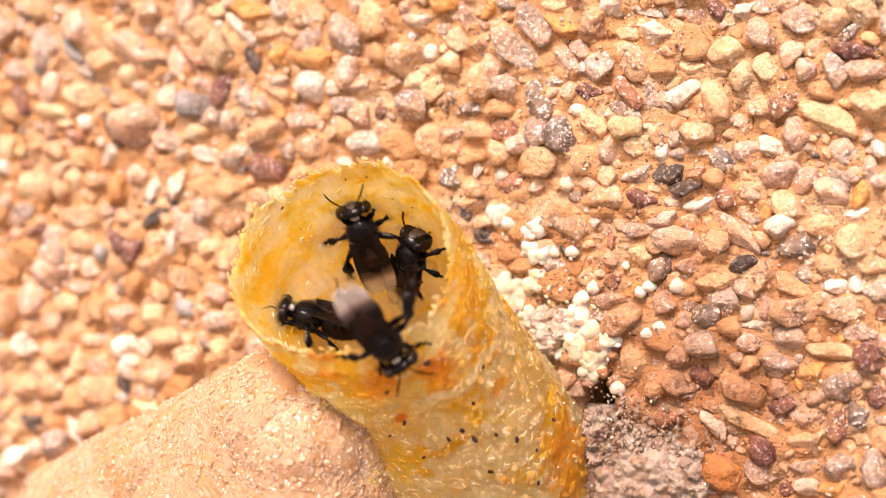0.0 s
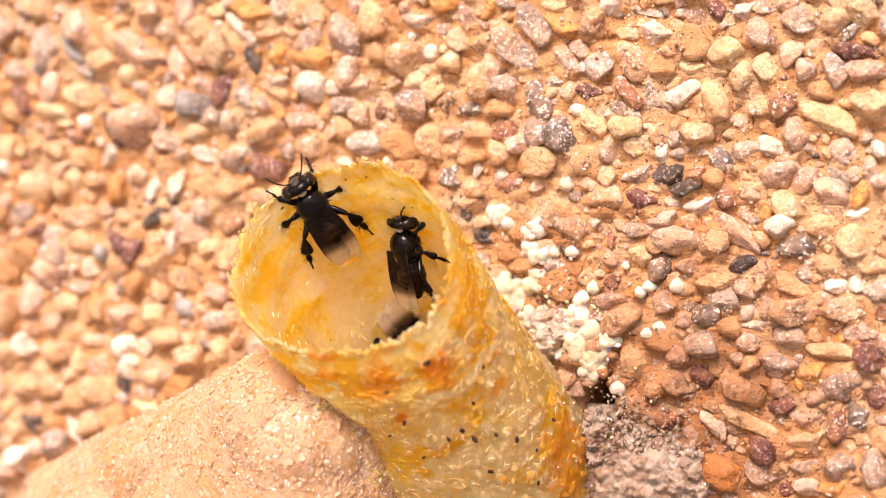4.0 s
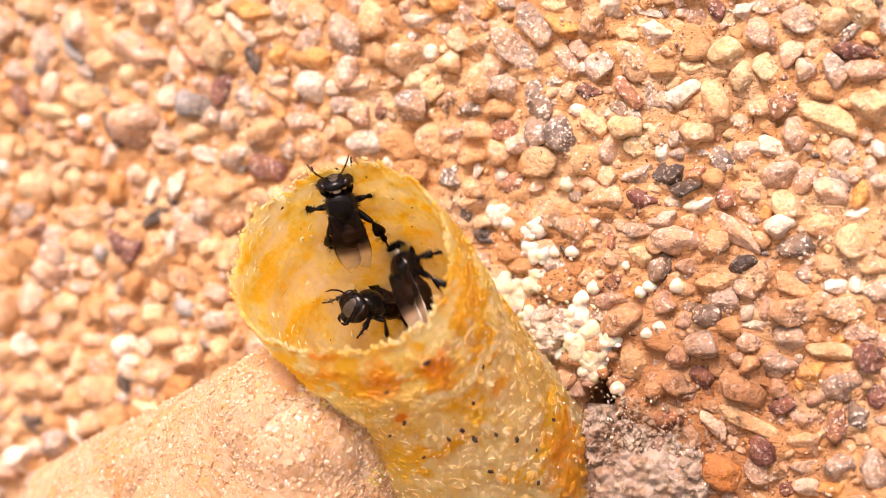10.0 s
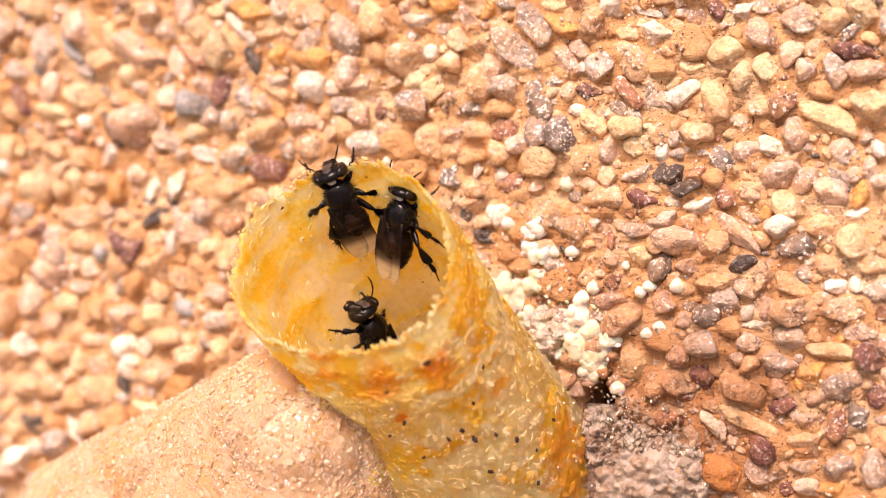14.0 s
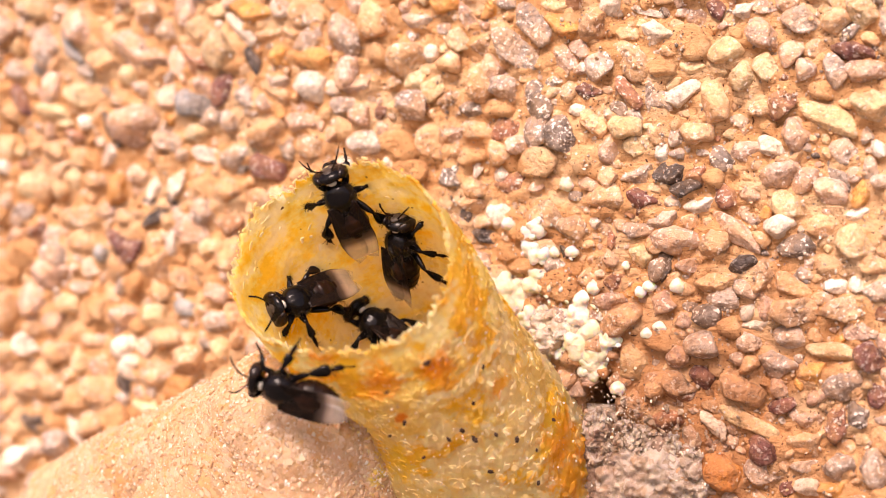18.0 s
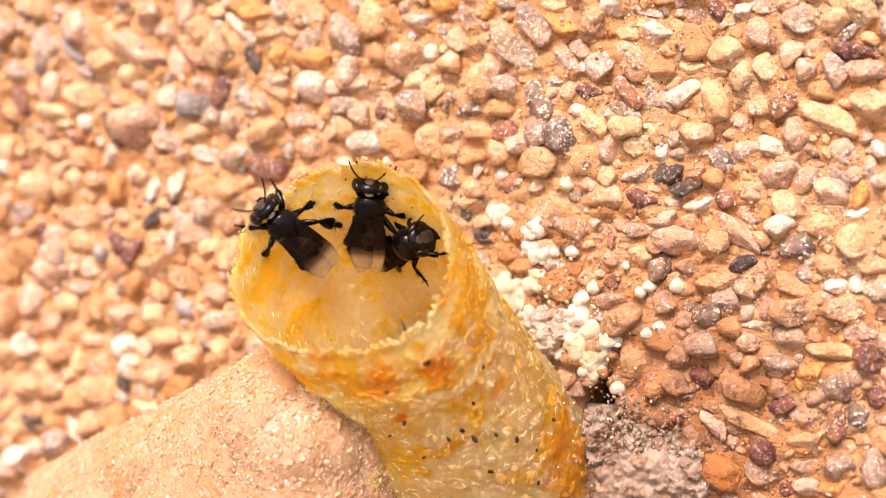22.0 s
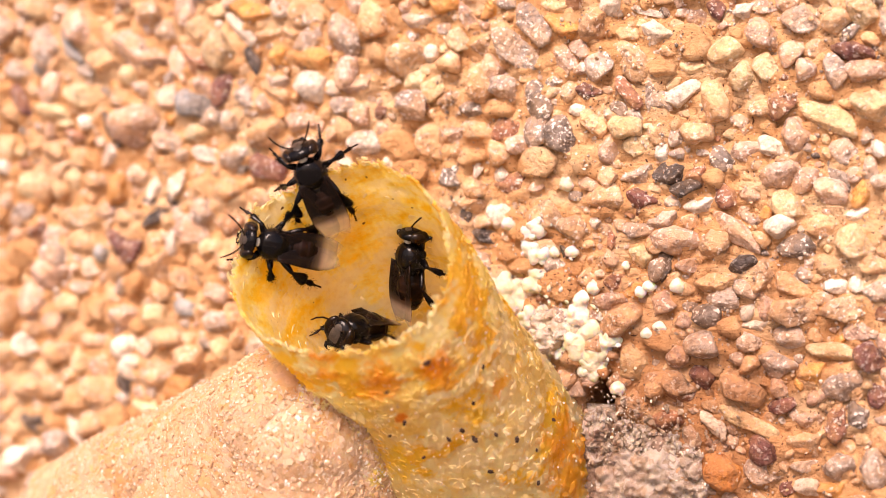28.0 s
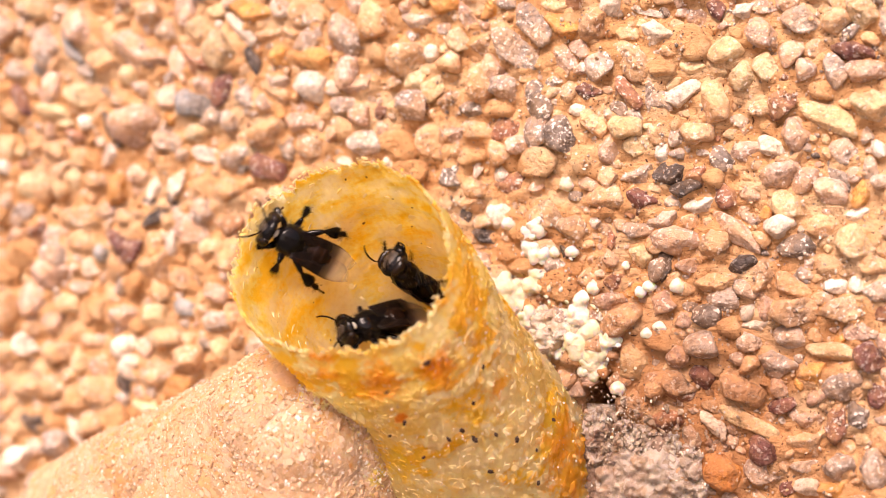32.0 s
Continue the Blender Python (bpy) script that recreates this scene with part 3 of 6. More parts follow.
set_stones("maroon", [
    (-30.52, 9.81, 2.91, 1.00, -50), (-14.97, 10.05, 2.10, 1.59, 80), (-11.97, 5.04, 2.21, 1.71, -20), (9.26, 9.03, 1.50, 1.11, -30),
    (16.62, 13.33, 1.33, 0.95, -50), (24.10, 10.80, 1.96, 0.98, -20), (-22.87, 0.41, 2.24, 1.42, -50), (-21.90, -0.22, 1.71, 1.30, 60),
    (12.35, 2.77, 1.68, 1.36, -40), (25.14, -5.91, 1.58, 1.52, 0), (15.82, -7.28, 1.46, 1.11, -30), (20.55, -8.52, 1.93, 0.87, 25),
    (19.46, -11.13, 1.81, 1.56, 0), (20.61, -13.18, 0.81, 0.87, 0), (-1.07, 8.75, 1.02, 0.85, 80), (-3.90, 8.33, 0.86, 0.69, 80),
    (25.58, -7.87, 1.37, 1.06, 80)])
set_stones("grey", [
    (-1.63, 13.80, 1.58, 1.23, 0), (10.04, 10.79, 1.89, 1.63, 80), (4.56, 11.71, 2.94, 1.84, -45), (5.80, 13.14, 2.59, 1.66, -60),
    (-6.21, 13.29, 2.72, 1.95, -65), (-5.05, 6.29, 2.15, 1.60, 0), (-1.82, 8.43, 2.12, 1.88, -20), (4.03, 9.40, 1.74, 1.34, -10),
    (21.53, 12.48, 1.98, 1.39, 0), (23.14, 9.56, 1.91, 1.23, -70), (13.28, 8.71, 2.31, 1.29, -70), (-14.43, 8.15, 1.51, 1.26, 0),
    (-14.22, 5.98, 1.80, 1.44, 0), (-11.16, 10.54, 1.28, 1.25, 0), (-19.29, 6.83, 1.91, 1.65, -20), (-30.99, 12.14, 2.00, 1.34, 0),
    (-28.89, 13.57, 2.52, 1.60, 80)])
set_stones("grey", [
    (-30.76, 15.19, 1.34, 0.96, 80), (-10.75, 15.14, 1.49, 1.42, 0), (4.38, 14.46, 1.40, 0.67, 0), (-19.29, 14.00, 1.54, 1.47, 0),
    (-6.60, 8.77, 1.47, 1.22, 0), (6.32, 6.82, 1.99, 1.66, 80), (14.43, 6.27, 0.96, 0.80, 80), (23.80, 5.24, 1.59, 1.38, 0),
    (-16.31, 2.40, 1.67, 1.45, 80), (-27.74, -0.34, 2.35, 1.71, 0), (-25.91, -2.60, 1.58, 0.94, 0), (-15.47, -4.74, 1.88, 1.45, 0),
    (12.12, 4.30, 1.87, 0.97, 10), (13.61, 1.64, 1.67, 1.28, 0), (12.12, 1.00, 1.68, 0.97, 0)])
set_stones("grey", [
    (18.74, 1.60, 1.32, 1.13, 0), (21.44, -1.52, 1.12, 1.08, 0), (17.16, -2.97, 1.83, 1.45, 0), (16.04, -5.52, 1.97, 1.59, 0),
    (18.58, -5.15, 1.63, 1.10, 0), (20.76, -4.94, 1.62, 1.40, 0), (20.14, -6.36, 1.93, 1.40, -30), (23.50, -7.18, 1.90, 1.60, 5),
    (19.21, -12.33, 1.63, 1.41, 0), (21.53, -11.89, 1.42, 0.77, 0), (23.35, -11.64, 1.41, 1.38, 0), (25.14, -11.85, 1.89, 1.52, 80),
    (14.75, -11.46, 1.34, 0.96, 0), (-27.74, -13.24, 2.12, 1.90, 0), (-23.67, 6.20, 1.49, 1.31, 80), (25.58, 3.53, 0.97, 0.91, 0)])
set_stones("blue", [
    (-17.37, 9.16, 2.19, 1.90, -15), (-29.45, 12.26, 0.92, 0.84, 0), (-24.34, -0.34, 1.27, 1.12, 0), (-17.79, -3.80, 1.90, 1.10, 0),
    (-26.91, 13.47, 3.10, 1.36, -62), (21.53, -1.52, 0.93, 0.87, 0)])
set_stones("speck", [
    (6.04, 8.42, 2.72, 1.53, -70), (7.71, 6.45, 2.57, 1.81, -40), (1.98, 8.23, 1.42, 1.01, 0), (17.16, 4.93, 1.83, 1.14, -30),
    (21.22, 0.03, 1.98, 1.30, 15), (24.54, -8.98, 1.47, 1.40, 0), (16.20, -3.93, 1.65, 1.33, 0), (23.50, 3.56, 2.39, 0.86, -60),
    (13.44, -1.25, 1.35, 1.16, 80)])
set_stones("black", [
    (-12.99, 11.87, 2.01, 0.79, -60), (-23.45, 7.95, 2.31, 0.82, -65), (22.14, 13.56, 1.30, 0.43, 0), (22.14, 5.03, 0.49, 0.37, 0),
    (-20.15, 2.06, 1.92, 0.81, 35), (-18.77, 3.15, 0.95, 0.73, 0), (1.61, 1.89, 1.08, 0.61, -70), (2.70, 0.71, 1.35, 0.94, -20),
    (7.82, -0.13, 1.38, 0.72, -60), (14.10, 4.13, 1.66, 1.41, 20), (14.91, 3.38, 1.47, 0.96, 20), (18.11, -0.75, 1.32, 1.01, 10),
    (13.77, -0.93, 1.67, 0.96, 80), (-22.43, -8.89, 1.56, 0.97, -60), (-29.82, -11.62, 1.76, 1.53, 0), (21.89, 8.69, 0.34, 0.37, 0)])


# the small pebbles between them, past counting
def small_stones():
    rng = random.Random(5)
    kinds = ["mortar"] * 8 + ["peach"] * 7 + ["tan"] * 5 + ["pink"] * 6 + ["cream"] * 2 + ["grey"] * 5 + ["white"] + ["orange"] + ["redbrown"] + ["speck"]
    skins = dict(STONE, mortar=mortar)
    names = list(skins)
    cells = {}
    for row in TAKEN:
        for du in range(-2, 3):
            for dv in range(-2, 3):
                cells.setdefault((int(row[0] // 2) + du, int(row[1] // 2) + dv), []).append(row)
    forms = []
    for k in range(10):
        mesh = pebble_shape(40 + k, 3)
        forms.append((np.array([v.co[:] for v in mesh.vertices]), np.array([p.vertices[:] for p in mesh.polygons])))
        bpy.data.meshes.remove(mesh)
    verts, faces, slots, total = [], [], [], 0
    for size, tries in ((0.95, 2000), (0.75, 3200), (0.55, 5000), (0.38, 6000), (0.24, 6000)):
        for _ in range(tries):
            u, v = rng.uniform(-38, 31), rng.uniform(-22, 20)
            long = size * rng.uniform(0.8, 1.25)
            short = long * rng.uniform(0.6, 0.95)
            if math.hypot(u - HOLE[0], v - HOLE[1]) < 6 or math.hypot(u - 10.05, v + 9.15) < 1.5:
                continue
            clear = True
            for a, b, la, lb, ang in cells.get((int(u // 2), int(v // 2)), ()):
                x, y = (u - a) * math.cos(ang) + (v - b) * math.sin(ang), (v - b) * math.cos(ang) - (u - a) * math.sin(ang)
                if math.hypot(x / (la + short * 0.78), y / (lb + short * 0.78)) < 1:
                    clear = False
                    break
            if not clear:
                continue
            angle = rng.gauss(-15, 35)
            row = (u, v, long, short, radians(angle))
            for du in range(-2, 3):
                for dv in range(-2, 3):
                    cells.setdefault((int(u // 2) + du, int(v // 2) + dv), []).append(row)
            TAKEN.append(row)
            m = np.array(stone_pose(u, v, long * 2, short * 2, angle, rng))
            co, fs = rng.choice(forms)
            verts.append(co @ m[:3, :3].T + m[:3, 3])
            faces.append(fs + total)
            slots += [names.index(rng.choice(kinds))] * len(fs)
            total += len(co)
    mesh = bpy.data.meshes.new("small_stones")
    mesh.from_pydata(np.concatenate(verts).tolist(), [], np.concatenate(faces).tolist())
    for n in names:
        mesh.materials.append(skins[n])
    mesh.polygons.foreach_set("material_index", slots)
    mesh.polygons.foreach_set("use_smooth", [True] * len(mesh.polygons))
    ob = new("small_stones", mesh)
    ob.parent = wall
    tagged(ob, "small peach and tan pebbles in the mortar", kind="stuff")


small_stones()


def wall_panel():
    """The mortar: an uneven sheet that climbs round each pebble, with a hole behind the tube, 25 mm thick."""
    u0, u1, v0, v1, d = -46.0, 42.0, -40.0, 34.0, 0.22
    nu, nv = int((u1 - u0) / d) + 1, int((v1 - v0) / d) + 1
    cells = {}
    for row in TAKEN:
        reach = row[2] * 1.6 + 0.1
        for a in range(int((row[0] - reach) // 1), int((row[0] + reach) // 1) + 1):
            for b in range(int((row[1] - reach) // 1), int((row[1] + reach) // 1) + 1):
                cells.setdefault((a, b), []).append((row[0], row[1], row[2], row[3], math.cos(row[4]), math.sin(row[4])))
    verts, faces = [], []
    for j in range(nv):
        for i in range(nu):
            u, v = u0 + i * d, v0 + j * d
            lift = 0.0
            near = cells.get((int(u // 1), int(v // 1)))
            if near:
                rough = noise.noise((u * 1.7, v * 1.7, 5))
                for a, b, la, lb, ca, sa in near:
                    x, y = (u - a) * ca + (v - b) * sa, (v - b) * ca - (u - a) * sa
                    q = math.hypot(x / la, y / lb) - 0.25 * rough
                    if q < 1.5:
                        lift = max(lift, lb * (0.54 + 0.40 * rough) * (1 - step(0.95, 1.5, q)))
            lift -= 5.0 * (1 - step(0.3, 1.0, math.hypot(u - 10.05, (v + 9.15) * 0.6) / 1.45))
            verts.append(on_wall(u, v, relief(u, v) + lift))
    for j in range(nv - 1):
        for i in range(nu - 1):
            u, v = u0 + (i + 0.5) * d, v0 + (j + 0.5) * d
            if math.hypot(u - HOLE[0], v - HOLE[1]) > HOLE[2]:
                a = j * nu + i
                faces.append((a, a + 1, a + nu + 1, a + nu))
    edge = ([i for i in range(nu)] + [j * nu + nu - 1 for j in range(1, nv)]
            + [(nv - 1) * nu + i for i in range(nu - 2, -1, -1)] + [j * nu for j in range(nv - 2, 0, -1)])
    first = len(verts)
    verts += [verts[k] - WN * 25 * MM for k in edge]
    for k in range(len(edge)):
        n = (k + 1) % len(edge)
        faces.append((edge[k], first + k, first + n, edge[n]))
    faces.append(tuple(range(first, first + len(edge)))[::-1])
    mesh = wall.data
    mesh.from_pydata(verts, [], faces)
    mesh.polygons.foreach_set("use_smooth", [True] * len(mesh.polygons))
    mesh.materials.append(mortar)


wall_panel()


def sand():
    """Fine quartz sand in the skin of the mortar, past counting."""
    rng = random.Random(31)
    cells = {}
    for row in TAKEN:
        for a in range(int((row[0] - row[2]) // 1), int((row[0] + row[2]) // 1) + 1):
            for b in range(int((row[1] - row[2]) // 1), int((row[1] + row[2]) // 1) + 1):
                cells.setdefault((a, b), []).append(row)
    shades = ["white", "pink", "peach", "grey", "cream", "tan", "speck"]
    bm = bmesh.new()
    bmesh.ops.create_icosphere(bm, subdivisions=1, radius=1.0)
    co = np.array([w.co[:] for w in bm.verts])
    fs = np.array([[w.index for w in f.verts] for f in bm.faces])
    bm.free()
    verts, faces, slots, total = [], [], [], 0
    for _ in range(13000):
        u, v = rng.triangular(-34, 31, 20), rng.uniform(-20, 18)
        if math.hypot(u - HOLE[0], v - HOLE[1]) < 5 or math.hypot(u - 10.05, v + 9.15) < 1.0:
            continue
        high = 0.12
        for a, b, la, lb, ang in cells.get((int(u // 1), int(v // 1)), ()):
            x, y = (u - a) * math.cos(ang) + (v - b) * math.sin(ang), (v - b) * math.cos(ang) - (u - a) * math.sin(ang)
            q = math.hypot(x / la, y / lb)
            if q < 1:
                high = max(high, lb * (0.2 + 0.95 * math.sqrt(1 - q * q)))
            elif q < 1.4:
                high = max(high, lb * 0.55 * (1.4 - q) / 0.4)
        size = 0.03 + 0.10 * rng.random() ** 2
        turn = np.array(Euler((rng.uniform(0, 6), rng.uniform(0, 6), rng.uniform(0, 6))).to_matrix()) @ np.diag((1.3, 1.0, 0.7)) * size * MM
        verts.append((co * np.array([[rng.uniform(0.75, 1.2)] for _ in co])) @ turn.T + np.array(on_wall(u, v, relief(u, v) + high - 0.03)))
        faces.append(fs + total)
        slots += [rng.choice((0, 0, 0, 0, 1, 2, 3, 3, 4, 5, 6, 6))] * len(fs)
        total += len(co)
    mesh = bpy.data.meshes.new("sand")
    mesh.from_pydata(np.concatenate(verts).tolist(), [], np.concatenate(faces).tolist())
    for n in shades:
        mesh.materials.append(STONE[n])
    mesh.polygons.foreach_set("material_index", slots)
    ob = new("sand", mesh)
    ob.parent = wall
    tagged(ob, "fine pale quartz sand in the mortar", kind="stuff")


sand()


def plain_wall():
    """Unseen: plain wall round the pebbled panel, down to the ground, and paving added to bounce light."""
    zs = (-HEIGHT, -40.2, 34.2, 1400.0)
    us = (-2200.0, -46.2, 42.2, 2000.0)
    bm = bmesh.new()
    for i in range(3):
        for j in range(3):
            if (i, j) != (1, 1):
                box = [bm.verts.new(on_wall(us[i + a], zs[j + b], n)) for n in (0.0, -25.0) for a, b in ((0, 0), (1, 0), (1, 1), (0, 1))]
                for q in ((0, 1, 2, 3), (7, 6, 5, 4), (0, 4, 5, 1), (1, 5, 6, 2), (2, 6, 7, 3), (3, 7, 4, 0)):
                    bm.faces.new([box[k] for k in q])
    tagged(part("wall_outer", bm, mortar, smooth=False), "plain orange rendered wall, unseen, added round the panel", "wall", kind="structure")
    bm = bmesh.new()
    bmesh.ops.create_grid(bm, x_segments=8, y_segments=8, size=60.0)
    tagged(part("ground", bm, paving, smooth=False), "unseen grey paving, added to bounce light up", "ground", kind="structure")


plain_wall()

# ---- the wax entrance tube ----
MOUTH = Vector((-4.86, 82.0, -0.51))
BASE = Vector((3.55, 91.51, -12.42))
ACROSS = Vector((0.77, 0, 0.64))
RIM = (5.996, -0.215, 0.352, -0.077, -0.443, -0.110, 0.089)


def tilt_dir(a):
    return Vector((-0.64 * math.cos(a), math.sin(a), 0.77 * math.cos(a)))


def tube_point(s, th, off):
    """s runs from the mouth (0) to the wall (1); off is the distance outwards."""
    w = tilt_dir(radians(30 + 29 * step(0, 0.5, s)))
    mouth = RIM[0] + sum(RIM[2 * k - 1] * math.cos(k * th) + RIM[2 * k] * math.sin(k * th) for k in (1, 2, 3))
    # pressed in a little where it leans towards the wall
    mouth -= 0.55 * math.exp(-(((th + 0.62 + math.pi) % math.tau - math.pi) / 0.75) ** 2)
    mouth -= 0.38 * math.exp(-(((th - 1.05 + math.pi) % math.tau - math.pi) / 0.8) ** 2)
    f = step(0, 0.5, s)
    r = mouth * (1 - f) + 4.7 * f + off
    return MOUTH + (BASE - MOUTH) * s + (ACROSS * math.cos(th) + w * math.sin(th)) * r


def wax_relief(p, k=1.0):
    return k * (0.16 * noise.noise(p * 0.7) + 0.11 * noise.noise(p * 1.9) + 0.07 * noise.noise(p * 4.5) + 0.06 * noise.noise(p * 9) + 0.04 * noise.noise(p * 16))


def flakes(p):
    """Overlapping plates of resin."""
    q = p + Vector((0.35 * noise.noise(p * 2.1), 0, 0.35 * noise.noise(p * 2.3 + Vector((9, 0, 0)))))
    return 0.16 * (noise.cell(noise.voronoi(q * 0.9)[1][0] * 53) - 0.5) + 0.10 * (noise.cell(noise.voronoi(q * 2.2)[1][0] * 31) - 0.5)


def tube_outside(s, th):
    collar = 0.10 + 0.30 * step(0.0, 0.12, s) + 0.30 * step(0.17, 0.27, s + 0.05 * math.sin(2 * th + 1)) + 0.25 * step(0.55, 1.0, s)
    # a skirt of resin spreads at the foot, on the mound's side
    collar += 2.1 * step(0.42, 1.0, s) * math.exp(-((th - 3.35) / 0.75) ** 2)
    p = tube_point(s, th, collar)
    thin = 0.35 + 0.65 * step(0, 0.1, s)
    return tube_point(s, th, collar + thin * (wax_relief(p, 0.7) + 0.6 * flakes(p)) + 0.05 * math.sin(s * 42 + 3 * math.sin(th)))


def tube_inside(s, th):
    p = tube_point(s, th, 0)
    band = 0.14 * math.exp(-((s - 0.11 - 0.03 * math.sin(th)) / 0.018) ** 2) + 0.10 * math.exp(-((s - 0.27 - 0.03 * math.sin(2 * th)) / 0.02) ** 2)
    return tube_point(s, th, -1.5 * band + wax_relief(p, 0.45) + 0.25 * flakes(p))


def ragged(th):
    p = Vector((math.cos(th) * 5, math.sin(th) * 5, 2.0))
    return 0.015 * noise.noise(p * 0.8) + 0.030 * noise.noise(p * 2.6) + 0.024 * noise.noise(p * 7) + 0.012 * noise.noise(p * 17)


def wax_tube():
    seg = 320
    outer = [i / 110 for i in range(143)]
    inner = [i / 70 * 1.3 for i in range(71)]
    rows = [(s, 1) for s in outer[::-1]] + [(s, 0) for s in inner]
    verts, uvs = [], []
    for s, side in rows:
        for k in range(seg):
            th = k * math.tau / seg
            cut = ragged(th) * (1 - step(0, 0.15, s))
            p = tube_outside(s + cut, th) if side else tube_inside(s + cut, th)
            if side and s == 0:
                p = p + (MOUTH - BASE).normalized() * 0.10 * noise.noise(p * 5)
            verts.append(at(*p))
            uvs.append((k / seg, s + side * 2))
    faces = []
    for j in range(len(rows) - 1):
        for k in range(seg):
            a, b = j * seg + k, j * seg + (k + 1) % seg
            faces.append((a, b, b + seg, a + seg))
    last = (len(rows) - 1) * seg
    faces.append(tuple(range(last, last + seg)))
    mesh = bpy.data.meshes.new("entrance_tube")
    mesh.from_pydata(verts, [], faces)
    layer = mesh.uv_layers.new(name="UVMap")
    for p in mesh.polygons:
        for li in p.loop_indices:
            vi = mesh.loops[li].vertex_index
            u = uvs[vi][0]
            if u == 0.0 and any(uvs[mesh.loops[q].vertex_index][0] > 0.9 for q in p.loop_indices) and len(p.vertices) == 4:
                u = 1.0
            layer.data[li].uv = (u, uvs[vi][1])
    mesh.polygons.foreach_set("use_smooth", [True] * len(mesh.polygons))
    mesh.materials.append(tube_wax)
    mesh.materials.append(inner_wax)
    edge = len(outer) * seg
    mesh.polygons.foreach_set("material_index", [1 if i >= edge else 0 for i in range(len(mesh.polygons))])
    return mesh


def grains(name, spots, material, parent, label, small=0.06, large=0.22, seed=3):
    """Loose crystals of resin stuck on a surface, past counting."""
    rng = random.Random(seed)
    bm = bmesh.new()
    bmesh.ops.create_icosphere(bm, subdivisions=1, radius=1.0)
    co = np.array([v.co[:] for v in bm.verts])
    fs = np.array([[v.index for v in f.verts] for f in bm.faces])
    bm.free()
    verts, faces = [], []
    for i, p in enumerate(spots):
        size = small + (large - small) * rng.random() ** 2.5
        jag = co * np.array([[rng.uniform(0.7, 1.25)] for _ in range(len(co))])
        m = np.array(Euler((rng.uniform(0, 6), rng.uniform(0, 6), rng.uniform(0, 6))).to_matrix()) @ np.diag((1.25, 1.0, 0.6)) * size * MM
        verts.append(jag @ m.T + np.array(at(*p)))
        faces.append(fs + i * len(co))
    mesh = bpy.data.meshes.new(name)
    mesh.from_pydata(np.concatenate(verts).tolist(), [], np.concatenate(faces).tolist())
    mesh.materials.append(material)
    ob = new(name, mesh)
    ob.parent = parent
    return tagged(ob, label, kind="stuff")


def plates(name, spots, material, parent, label, small, large, seed, thin=0.028):
    """Thin broken flakes of wax lying on a surface; spots are pairs of a place and the way out of the surface."""
    rng = random.Random(seed)
    verts, faces = [], []
    for p, out in spots:
        size = small + (large - small) * rng.random() ** 2
        z = (out.normalized() + Vector((rng.gauss(0, 0.16), rng.gauss(0, 0.16), rng.gauss(0, 0.16)))).normalized()
        x = z.cross(Vector((rng.gauss(0, 1), rng.gauss(0, 1), rng.gauss(0, 1)))).normalized()
        y = z.cross(x)
        n = rng.randint(5, 7)
        base = len(verts)
        ring = []
        for k in range(n):
            a, r = (k + rng.uniform(-0.3, 0.3)) * math.tau / n, size * rng.uniform(0.55, 1.1)
            ring.append(p + x * math.cos(a) * r * 1.25 + y * math.sin(a) * r * 0.85)
        verts += [at(*(q + z * (thin * 0.8))) for q in ring] + [at(*(q - z * thin)) for q in ring]
        faces.append(tuple(range(base, base + n)))
        for k in range(n):
            j = (k + 1) % n
            faces.append((base + k, base + n + k, base + n + j, base + j))
    mesh = bpy.data.meshes.new(name)
    mesh.from_pydata(verts, [], faces)
    mesh.materials.append(material)
    ob = new(name, mesh)
    ob.parent = parent
    return tagged(ob, label, kind="stuff")


nest = tagged(new("nest_entrance"), "yellow wax and resin entrance tube of a bee nest", "bee nest")
tube = new("entrance_tube", wax_tube())
tube.parent = nest

def mound_point(form, s, th):
    """form: top, end, radius at either; a blunt cone of resin."""
    top, end, r0, r1 = form
    axis = (end - top).normalized()
    a = axis.cross(Vector((0, 1, 0))).normalized()
    b = axis.cross(a)
    r = r0 + (r1 - r0) * s if s > 0 else r0 * math.sqrt(max(0.0, 1 - (s / 0.22) ** 2))
    out = (a * math.cos(th) + b * math.sin(th))
    p = top + (end - top) * s + out * r
    return p + out * (0.3 * noise.noise(p * 0.22) + wax_relief(p, 0.45) + 0.10 * flakes(p))


def mound(form, label):
    seg, rows = 160, [-0.2199 + i * 1.22 / 110 for i in range(111)]
    verts = [at(*mound_point(form, s, k * math.tau / seg)) for s in rows for k in range(seg)]
    faces = []
    for j in range(len(rows) - 1):
        for k in range(seg):
            a, b = j * seg + k, j * seg + (k + 1) % seg
            faces.append((a, b, b + seg, a + seg))
    mesh = bpy.data.meshes.new("mound")
    mesh.from_pydata(verts, [], faces)
    mesh.polygons.foreach_set("use_smooth", [True] * len(mesh.polygons))
    mesh.materials.append(mound_wax)
    ob = new("mound", mesh)
    ob.parent = nest
    ob["label"] = label


SIDE_MOUND = (Vector((-9.4, 88.0, -9.95)), Vector((-15.6, 100.0, -25.95)), 4.1, 12.0)
LOW_MOUND = (Vector((-19.6, 94.2, -16.2)), Vector((-22.0, 102.0, -27.5)), 4.0, 10.5)
FOOT_MOUND = (Vector((-8.0, 86.2, -11.2)), Vector((-7.8, 91.0, -25.2)), 3.5, 7.5)
mound(SIDE_MOUND, "grainy peach resin mound beside the tube")
FILLET = (Vector((-4.9, 85.4, -8.9)), Vector((-4.4, 88.4, -16.8)), 1.2, 2.6)
mound(FILLET, "grainy resin filling the gap between tube and mound")
mound(LOW_MOUND, "low grainy peach resin spread at the foot of the mound")
